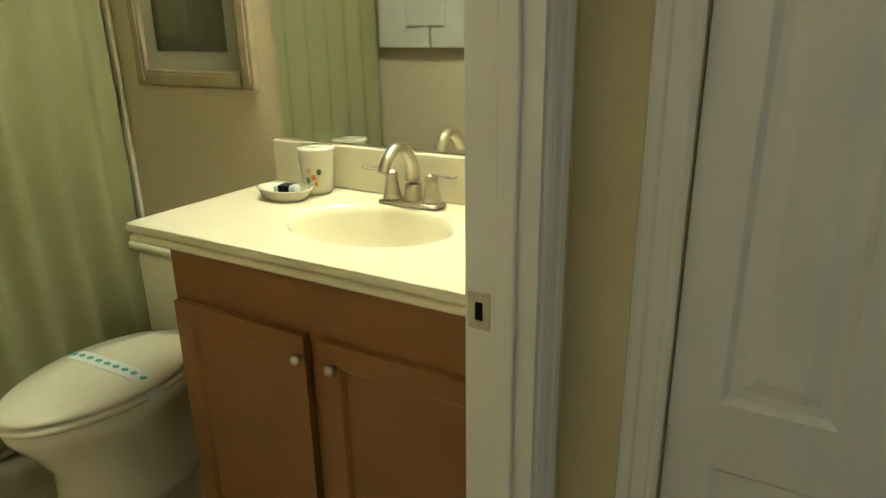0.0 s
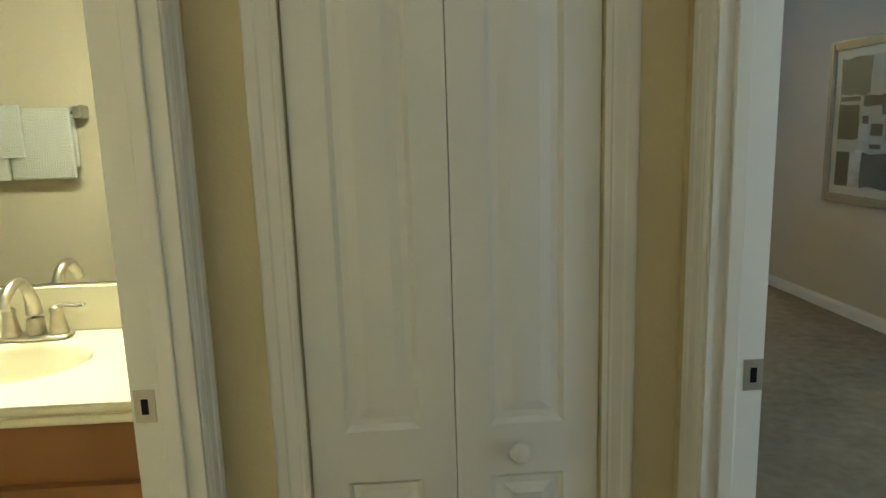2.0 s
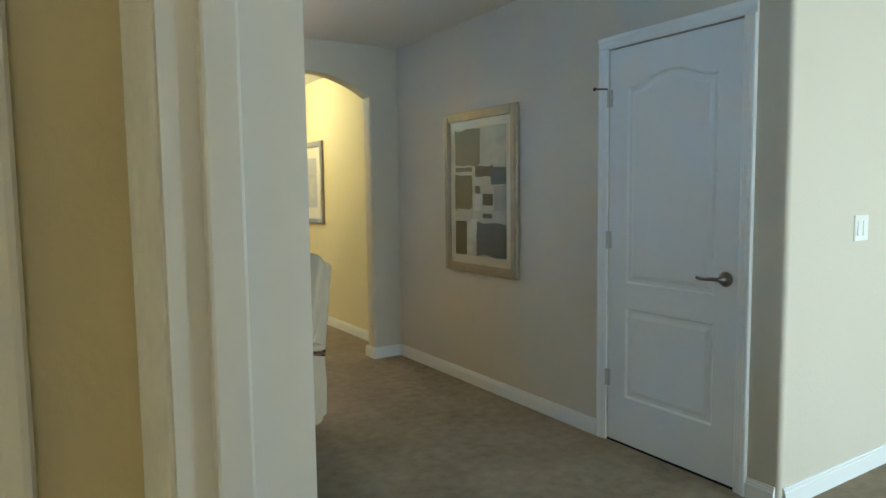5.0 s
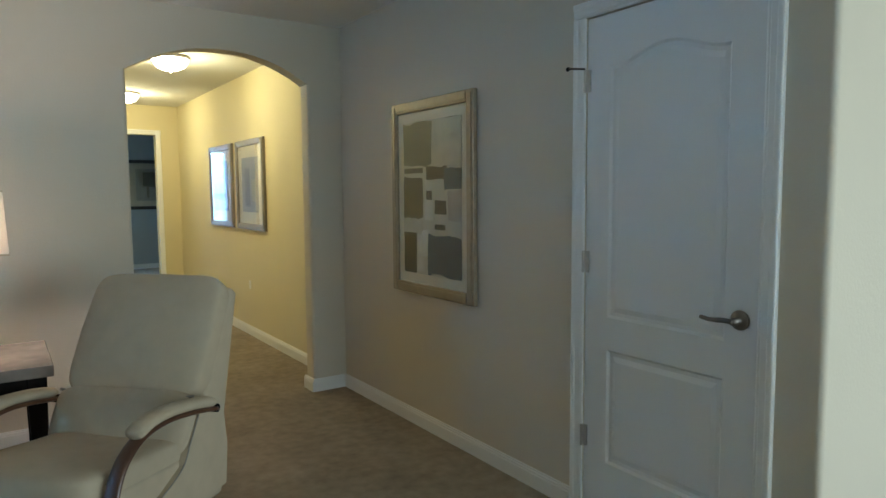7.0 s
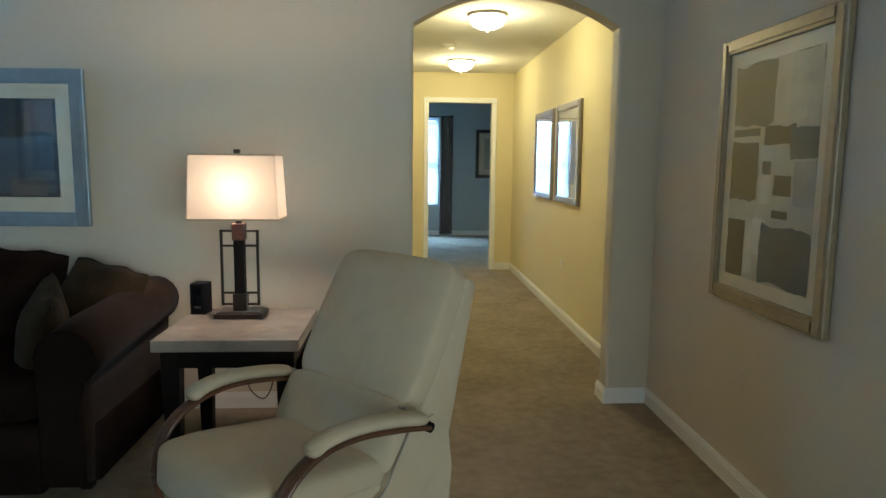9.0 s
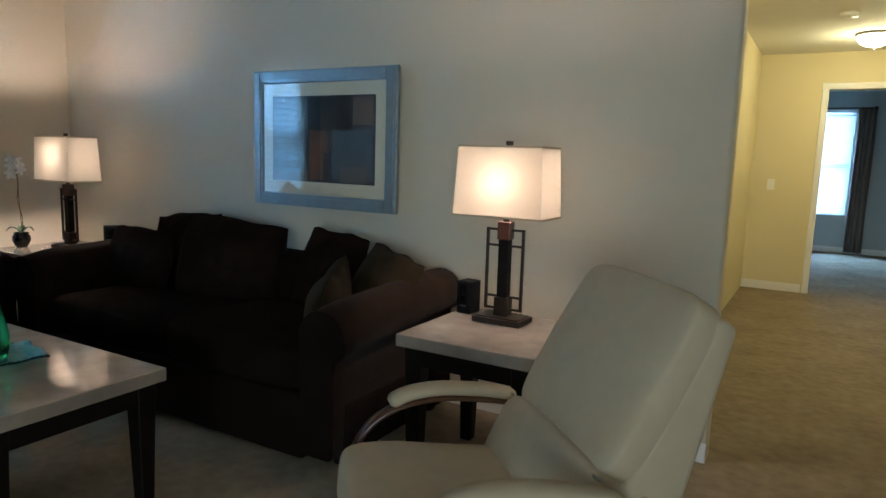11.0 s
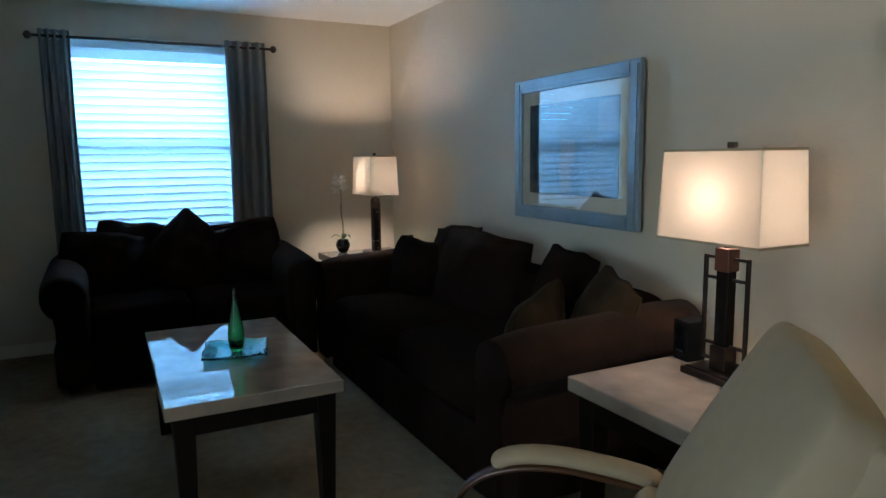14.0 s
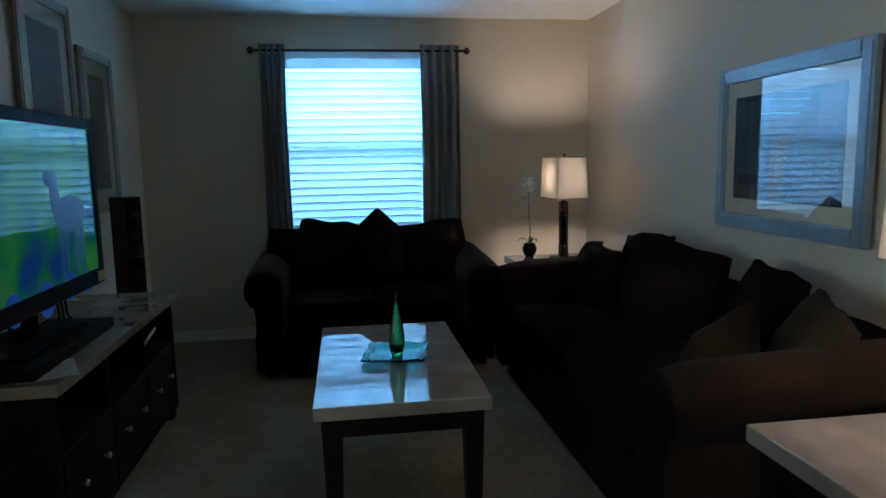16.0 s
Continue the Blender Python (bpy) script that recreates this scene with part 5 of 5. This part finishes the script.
for k in range(3):
    part("cable", tube(bmesh.new(), smooth_path([(-3.70 - 0.05 * k, -3.21, TZ0 + 0.02), (-3.76 - 0.04 * k, -3.22, 0.745), (-3.72 - 0.10 * k, -3.24, SH + 0.01), (-3.85 - 0.03 * k, -3.34, SH + 0.006)]), 0.005, n=6), M_BLACK, cables)


def tower(m):
    """A floor-standing column speaker that faces local +y."""
    r = thing("tower_speaker", m, "slim black floor-standing tower speaker beside the console", "speaker")
    part("foot", boxes((-0.10, 0.10, -0.11, 0.11, 0, 0.022), r=0.006), M_GLOSSBLACK, r)
    part("cabinet", boxes((-0.055, 0.055, -0.07, 0.055, 0.022, 1.205), r=0.006), M_GLOSSBLACK, r)
    part("grille", boxes((-0.048, 0.048, 0.0552, 0.062, 0.62, 1.19), r=0.002), M_BLACK, r, "black cloth grille")
    for z in (0.70, 0.83, 0.96, 1.09):
        bm = lathe(bmesh.new(), [(0.036, 0), (0.038, 0.003), (0.0, 0.005)], n=18)
        bm.transform(Matrix.Translation((0, 0.062, z)) @ Matrix.Rotation(radians(-90), 4, "X"))
        part("driver", bm, M_GLOSSBLACK, r)


tower(pose(-4.73, -3.215, 0, 0, 0, -35))
framed("framed_picture", pose(-5.225, -3.498, 1.58, 0, 0, 180), 0.55, 0.98, 0.055, 0.028, M_FRAMEGREY, 0.09, (0.10, 0.11, 0.13), [(0.2, 0.2, 0.6, 0.7, (0.05, 0.06, 0.08))], "tall dark print in a grey frame behind the television", "television wall pictures")
framed("framed_picture", pose(-4.535, -3.498, 1.76, 0, 0, 180), 0.66, 0.98, 0.055, 0.028, M_FRAMEGREY, 0.09, (0.10, 0.11, 0.13), [(0.3, 0.2, 0.8, 0.7, (0.05, 0.06, 0.08))], "tall dark print in a grey frame behind the television", "television wall pictures")

# ---- bathroom ----
VX0, VX1, VF, VB, VT = -4.365, -3.512, -4.115, -3.626, 0.886
van = thing("vanity_cabinet", at(0, 0), "brown maple vanity cabinet with two doors", "cabinet")
part("body", boxes((VX0, VX0 + 0.018, VF + 0.02, VB, 0.0, 0.836), (VX1 - 0.018, VX1, VF + 0.02, VB, 0.0, 0.836), (VX0 + 0.018, VX1 - 0.018, VB - 0.01, VB, 0.09, 0.836), (VX0 + 0.018, VX1 - 0.018, VF + 0.02, VB - 0.01, 0.09, 0.108),
                   (VX0 + 0.018, VX1 - 0.018, VF + 0.07, VF + 0.085, 0.0, 0.09)), M_CABINET, van)
part("face_frame", boxes((VX0, VX0 + 0.04, VF, VF + 0.02, 0.09, 0.836), (VX1 - 0.04, VX1, VF, VF + 0.02, 0.09, 0.836), (VX0 + 0.04, VX1 - 0.04, VF, VF + 0.02, 0.69, 0.836), (VX0 + 0.04, VX1 - 0.04, VF, VF + 0.02, 0.09, 0.13), (-3.955, -3.915, VF, VF + 0.02, 0.13, 0.69)), M_CABINET, van)


def cabinet_door(x0, x1, knob_x):
    bm = bmesh.new()
    put = lambda u, v, d: (x0 + u, VF - 0.001 - d, 0.115 + v)
    w, h, s = x1 - x0, 0.597, 0.05
    loop = [(s, s), (w - s, s), (w - s, h - s), (s, h - s)]
    rings = [[bm.verts.new(put(p[0], p[1], dd)) for p in offset_loop(loop, o)] for o, dd in ((0, 0.019), (0.007, 0.012), (0.009, 0.009))]
    for p, q in zip(rings, rings[1:]):
        for i in range(4):
            bm.faces.new((p[i], p[(i + 1) % 4], q[(i + 1) % 4], q[i]))
    bm.faces.new(rings[-1])
    dr = part("door", bm, M_CABINET, van)
    for nm, u0, u1, v0, v1 in (("stile", 0, s, 0, h), ("stile", w - s, w, 0, h), ("rail", s, w - s, 0, s), ("rail", s, w - s, h - s, h)):
        bar = bmesh.new()
        strip(bar, [(u0, v0), (u1, v0)], [(u0, v1), (u1, v1)], put, 0.019, 0.0)
        part(nm, bar, M_CABINET, dr)
    bm = lathe(bmesh.new(), [(0.005, 0), (0.005, 0.010), (0.010, 0.014), (0.0125, 0.019), (0.010, 0.024), (0.0, 0.026)], n=18)
    bm.transform(Matrix.Translation((knob_x, VF - 0.020, 0.663)) @ Matrix.Rotation(radians(90), 4, "X"))
    part("knob", bm, M_NICKEL, dr, "brushed nickel knob", True)


cabinet_door(VX0 + 0.012, -3.957, -3.967)
cabinet_door(-3.915, VX1 - 0.004, -3.878)

# counter top with an integral oval bowl
ct = thing("washbasin", at(0, 0), "glossy cream cultured marble vanity top with oval basin", "sink")
TX_0, TX_1, TF, TB = -4.475, -3.505, -4.145, -3.626
BX, BY, BA, BB = -3.965, -3.880, 0.205, 0.150
bm = bmesh.new()
n = 48
rings = []
# outer rectangle sampled by angle, then the bowl
outer = []
for i in range(n):
    t = 2 * math.pi * i / n
    dx, dy = math.cos(t), math.sin(t)
    k = min(((TX_1 - BX) / dx if dx > 1e-6 else 9), ((TX_0 - BX) / dx if dx < -1e-6 else 9), ((TB - BY) / dy if dy > 1e-6 else 9), ((TF - BY) / dy if dy < -1e-6 else 9))
    outer.append((BX + dx * k, BY + dy * k))
for cx, cy in ((TX_0, TF), (TX_1, TF), (TX_0, TB), (TX_1, TB)):
    j = min(range(n), key=lambda q: (outer[q][0] - cx) ** 2 + (outer[q][1] - cy) ** 2)
    outer[j] = (cx, cy)
rings.append([bm.verts.new((x, y, VT)) for x, y in outer])
for f, dz in ((1.05, 0.0), (1.0, -0.005), (0.965, -0.024), (0.90, -0.075), (0.76, -0.125), (0.5, -0.152), (0.14, -0.160)):
    rings.append([bm.verts.new((BX + f * BA * math.cos(2 * math.pi * i / n), BY + f * BB * math.sin(2 * math.pi * i / n), VT + dz)) for i in range(n)])
for p, q in zip(rings, rings[1:]):
    for i in range(n):
        bm.faces.new((p[i], p[(i + 1) % n], q[(i + 1) % n], q[i]))
bm.faces.new(rings[-1])
slab_part = part("basin", bm, M_COUNTER, ct)
for p in slab_part.data.polygons:
    p.use_smooth = p.index >= n
bm = bmesh.new()
prof = [(0.05, -0.0008)] + [(0.010 - 0.010 * math.sin(radians(t)), -0.012 + 0.0112 * math.cos(radians(t))) for t in range(0, 181, 20)]
prof += [(0.012, -0.0265)] + [(0.013 - 0.009 * math.sin(radians(t)), -0.037 + 0.0095 * math.cos(radians(t))) for t in range(0, 181, 20)] + [(0.05, -0.0475)]
rows = [[bm.verts.new(p) for p in ((TX_1, TF + d, VT + z), (TX_0 + d, TF + d, VT + z), (TX_0 + d, TB, VT + z))] for d, z in prof]
for p, q in zip(rows, rows[1:] + rows[:1]):
    for i in (0, 1):
        bm.faces.new((p[i], p[i + 1], q[i + 1], q[i]))
for i in (0, 2):
    bm.faces.new([row[i] for row in rows])
part("edge_moulding", bm, M_COUNTER, ct)
part("backsplash", boxes((TX_0, TX_1, TB - 0.020, TB + 0.002, VT, VT + 0.120), r=0.004), M_COUNTER, ct)
part("drain", lathe(bmesh.new(), [(0.022, VT - 0.160), (0.024, VT - 0.157), (0.0, VT - 0.156)], BX, BY), M_NICKEL, ct)

fa = thing("faucet", at(-3.965, -3.700, VT) @ Matrix.Diagonal((1, 1, 0.9, 1)), "brushed nickel two-handle faucet on the vanity", "faucet")
part("deck_plate", boxes((-0.085, 0.085, -0.028, 0.028, 0, 0.014), r=0.006), M_FAUCET, fa, smooth=True)
pts = smooth_path([(0, 0.005, 0.01), (0, 0.008, 0.07), (0, 0.0, 0.125), (0, -0.03, 0.165), (0, -0.065, 0.170), (0, -0.10, 0.145), (0, -0.118, 0.115)], 5)
part("spout", tube(bmesh.new(), pts, [0.024 - 0.010 * min(1, i / 12) for i in range(len(pts))], n=14), M_FAUCET, fa, smooth=True)
for s in (-1, 1):
    h = part("handle_base", lathe(bmesh.new(), [(0.024, 0.012), (0.021, 0.03), (0.015, 0.07), (0.017, 0.085), (0.010, 0.094), (0.0, 0.095)], s * 0.058), M_FAUCET, fa, smooth=True)
    part("lever", tube(bmesh.new(), smooth_path([(s * 0.058, 0, 0.090), (s * 0.085, -0.006, 0.096), (s * 0.115, -0.012, 0.094), (s * 0.135, -0.016, 0.097)]), 0.0085, n=10, flat=0.6), M_FAUCET, h, smooth=True)
part("lift_rod", cyl(bmesh.new(), (0, 0.02, 0.012), (0, 0.022, 0.115), 0.003, n=8), M_FAUCET, fa)

cup = thing("tumbler_holder", at(-4.262, -3.705, VT) @ Matrix.Diagonal((1.02, 1.02, 1.12, 1)), "cream ceramic toothbrush holder with a painted flower", "cup")
part("body", lathe(bmesh.new(), [(0.034, 0.0), (0.040, 0.01), (0.043, 0.05), (0.048, 0.104), (0.050, 0.108), (0.047, 0.112), (0.020, 0.112), (0.0, 0.110)], n=32), M_CHINA, cup, smooth=True)
for x, z, rr, col in ((0.0, 0.045, 0.009, (0.70, 0.28, 0.06)), (-0.012, 0.062, 0.009, (0.65, 0.50, 0.12)), (0.014, 0.058, 0.010, (0.12, 0.22, 0.06)), (-0.016, 0.038, 0.009, (0.14, 0.24, 0.07)), (0.006, 0.030, 0.007, (0.60, 0.22, 0.05))):
    a = radians(-62) + x / 0.044
    bm = bmesh.new()
    soft(bm, 0.0425 * math.cos(a), 0.0425 * math.sin(a), z, 0.0030, rr * 0.72, rr * 0.85, e=1, n=7, m=Matrix.Rotation(a, 4, "Z"))
    part("flower", bm, mat("flower_glaze", col, 0.2), cup, smooth=True)
dish = thing("soap_dish", at(-4.300, -3.795, VT) @ Matrix.Diagonal((1.24, 1.22, 0.92, 1)), "oval cream ceramic soap dish", "soap dish")
part("bowl", lathe(bmesh.new(), [(0.048, 0.0), (0.058, 0.012), (0.066, 0.030), (0.068, 0.033), (0.063, 0.033), (0.055, 0.016), (0.0, 0.012)], n=32, sx=1.0, sy=0.68), M_CHINA, dish, smooth=True)
sb = thing("soap_bar", pose(-4.291, -3.795, VT + 0.0135, 0, 0, 12), "small wrapped soap bar in the dish", "soap")
part("bar", boxes((-0.032, 0.032, -0.018, 0.018, 0, 0.024), r=0.006), M_PAPER, sb)
part("band", boxes((-0.016, 0.016, -0.0185, 0.0185, 0.004, 0.0245)), M_BLACK, sb)

mir = thing("mirror_1", at(0, 0), "frameless mirror over the vanity", "mirror", kind="structure")
part("glass", boxes((-4.438, -3.520, -3.632, -3.627, VT + 0.126, 2.02)), M_MIRROR, mir)
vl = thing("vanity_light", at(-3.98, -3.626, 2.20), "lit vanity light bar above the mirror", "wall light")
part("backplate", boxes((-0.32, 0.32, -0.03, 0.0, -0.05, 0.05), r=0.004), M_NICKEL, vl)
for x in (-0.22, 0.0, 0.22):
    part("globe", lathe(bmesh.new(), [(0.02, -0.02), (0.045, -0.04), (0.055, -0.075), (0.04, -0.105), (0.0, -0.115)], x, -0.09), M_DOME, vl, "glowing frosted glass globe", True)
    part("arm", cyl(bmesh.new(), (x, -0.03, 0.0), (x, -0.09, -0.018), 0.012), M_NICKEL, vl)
framed("framed_picture", at(-4.775, -3.628, 1.478, 0), 0.515, 0.675, 0.05, 0.025, M_FRAMEGOLD, 0.055, (0.06, 0.05, 0.025), [(0.1, 0.1, 0.5, 0.6, (0.10, 0.09, 0.04)), (0.5, 0.3, 0.9, 0.9, (0.035, 0.03, 0.02))], "dark botanical print in a pale frame over the toilet")

to = thing("toilet", at(-4.755, -3.640), "white toilet with a paper band across its closed lid", "toilet")
part("tank", boxes((-0.170, 0.205, -0.20, -0.012, 0.352, 0.655), r=0.025), M_CHINA, to, smooth=True)
part("tank_lid", boxes((-0.182, 0.217, -0.212, -0.006, 0.655, 0.688), r=0.012), M_CHINA, to, smooth=True)
part("flush_lever", tube(bmesh.new(), [(0.19, -0.198, 0.60), (0.19, -0.222, 0.60), (0.12, -0.226, 0.595)], 0.008), M_NICKEL, to, "chrome flush lever")


def toilet_ring(zs, front, back=-0.19, w=0.182):
    """Egg-shaped stack: rows of (scale, z)."""
    bm = bmesh.new()
    rr = []
    for k, z in zs:
        row = []
        for i in range(40):
            t = 2 * math.pi * i / 40
            yy = math.sin(t)
            ly = (back + front) / 2 + yy * (back - front) / 2 * (k if yy < 0 else 1.0)
            row.append(bm.verts.new((w * k * math.cos(t) * (1 - 0.10 * max(0, -yy)), ly, z)))
        rr.append(row)
    for p, q in zip(rr, rr[1:]):
        for i in range(40):
            bm.faces.new((p[i], p[(i + 1) % 40], q[(i + 1) % 40], q[i]))
    bm.faces.new(rr[0][::-1])
    bm.faces.new(rr[-1])
    return bm


part("bowl", toilet_ring([(0.76, 0.006), (0.74, 0.03), (0.66, 0.10), (0.66, 0.18), (0.82, 0.255), (0.95, 0.305), (0.99, 0.325), (1.0, 0.352), (0.96, 0.358)], -0.745), M_CHINA, to, smooth=True)
part("seat", toilet_ring([(0.99, 0.359), (1.02, 0.365), (1.02, 0.376), (0.98, 0.380)], -0.755), M_CHINA, to, smooth=True)
lid = part("lid", toilet_ring([(0.98, 0.3835), (1.02, 0.388), (1.01, 0.400), (0.94, 0.408), (0.5, 0.414)], -0.75), M_CHINA, to, smooth=True)
bm = bmesh.new()
rows = []
for i in range(15):
    x = -0.198 + 0.396 * i / 14
    z = 0.4145 + 0.003 - 0.022 * (abs(x) / 0.19) ** 5
    if i in (0, 14):
        z = 0.362
    rows.append([bm.verts.new((x, -0.475 + 0.03 * x, z)), bm.verts.new((x, -0.425 + 0.03 * x, z))])
for p, q in zip(rows, rows[1:]):
    bm.faces.new((p[0], p[1], q[1], q[0]))
band = part("paper_band", bm, M_PAPER, lid, "white paper sanitary band with blue leaves")
band.modifiers.new("thickness", "SOLIDIFY").thickness = 0.002
for i in range(9):
    x = -0.15 + 0.0375 * i
    bm = bmesh.new()
    soft(bm, x, -0.45 + 0.03 * x, 0.419 - 0.022 * (abs(x) / 0.19) ** 5, 0.013, 0.009, 0.001, e=1, n=5)
    part("leaf_print", bm, mat("teal_ink", (0.10, 0.30, 0.32), 0.6), band)

cur = curtain("shower_curtain", at(-5.165, -4.38, 0.06), 1.45, 2.0, 11, 0.036, M_SHOWER, 11, "olive-beige fabric shower curtain hanging in folds")
cr = thing("shower_rod", at(-5.165, -4.38, 2.05), "chrome shower curtain rod", "curtain rod")
part("rod", cyl(bmesh.new(), (0, -0.755, 0), (0, 0.75, 0), 0.013), M_NICKEL, cr)
for i in range(12):
    y = -0.66 + i * 0.12
    part("ring", tube(bmesh.new(), [(0.02 * math.cos(a), y, -0.004 + 0.022 * math.sin(a)) for a in [2 * math.pi * k / 12 for k in range(13)]], 0.002, n=5, up=(0, 1, 0)), M_NICKEL, cr)
tub = thing("bathtub", at(-5.585, -4.38), "white bathtub behind the shower curtain", "bathtub")
part("apron", boxes((0.30, 0.362, -0.755, 0.75, 0.006, 0.40), r=0.01), M_CHINA, tub)
part("rim", boxes((-0.362, 0.30, -0.755, -0.69, 0.34, 0.40), (-0.362, 0.30, 0.685, 0.75, 0.34, 0.40), (-0.362, -0.30, -0.69, 0.685, 0.34, 0.40)), M_CHINA, tub)
part("well", boxes((-0.30, 0.30, -0.69, 0.685, 0.006, 0.09), r=0.01), M_CHINA, tub)
part("surround_edge", boxes((0.415, 0.440, 0.738, 0.752, 0.006, 2.0), r=0.004), M_CHINA, tub, "white surround edge strip")

tb = thing("towel_bar", at(-4.81, -5.138, 1.50), "chrome towel bar on the bathroom wall", "towel bar")
part("bar", cyl(bmesh.new(), (-0.32, 0.07, 0), (0.32, 0.07, 0), 0.009), M_NICKEL, tb)
for s in (-1, 1):
    part("post", boxes((s * 0.32 - 0.02, s * 0.32 + 0.02, 0.0, 0.085, -0.03, 0.03), r=0.006), M_NICKEL, tb)


def towel(x, w, low, t, label, z_top=1.515, y=-5.068):
    bm = bmesh.new()
    box(bm, x - w / 2, x + w / 2, y + 0.011, y + 0.011 + t, low, z_top, r=0.010, seg=3)
    box(bm, x - w / 2, x + w / 2, y - 0.011 - t, y - 0.011, low + 0.05, z_top, r=0.010, seg=3)
    box(bm, x - w / 2, x + w / 2, y - 0.011 - t + 0.001, y + 0.011 + t - 0.001, z_top - 0.012, z_top + 0.006, r=0.005, seg=2)
    for v in bm.verts:
        v.co += 0.006 * noise.noise_vector(v.co * 9)
    return tagged(part("towel", bm, M_TOWEL, None, smooth=True), label, "towel", "bathroom towels")


towel(-4.955, 0.285, 1.20, 0.022, "folded white bath towel on the towel bar")
towel(-4.66, 0.285, 1.20, 0.022, "folded white bath towel on the towel bar")
wc = part("washcloth", box(bmesh.new(), -4.93, -4.72, -5.032, -5.018, 1.30, 1.535, r=0.006, seg=2), M_TOWEL, None, smooth=True)
tagged(wc, "small white washcloth draped over the towels", "towel", "bathroom towels")

po = thing("mirror_outlet", at(-3.745, -3.632, 1.135), "white outlet with a plugged-in cord beside the mirror", "outlet")
part("plate", boxes((-0.035, 0.035, -0.006, 0.0, -0.057, 0.057), r=0.002), M_WHITEPLASTIC, po)
for z in (-0.026, 0.026):
    part("socket", boxes((-0.017, 0.017, -0.010, -0.005, z - 0.017, z + 0.017), r=0.003), M_WHITEPLASTIC, po)
part("plug", boxes((-0.013, 0.013, -0.036, -0.010, -0.040, -0.014), r=0.004), M_BLACK, po, "black plug")
part("cord", tube(bmesh.new(), smooth_path([(0.0, -0.03, -0.04), (0.006, -0.03, -0.075), (0.03, -0.026, -0.11)]), 0.003, n=6), M_BLACK, po)
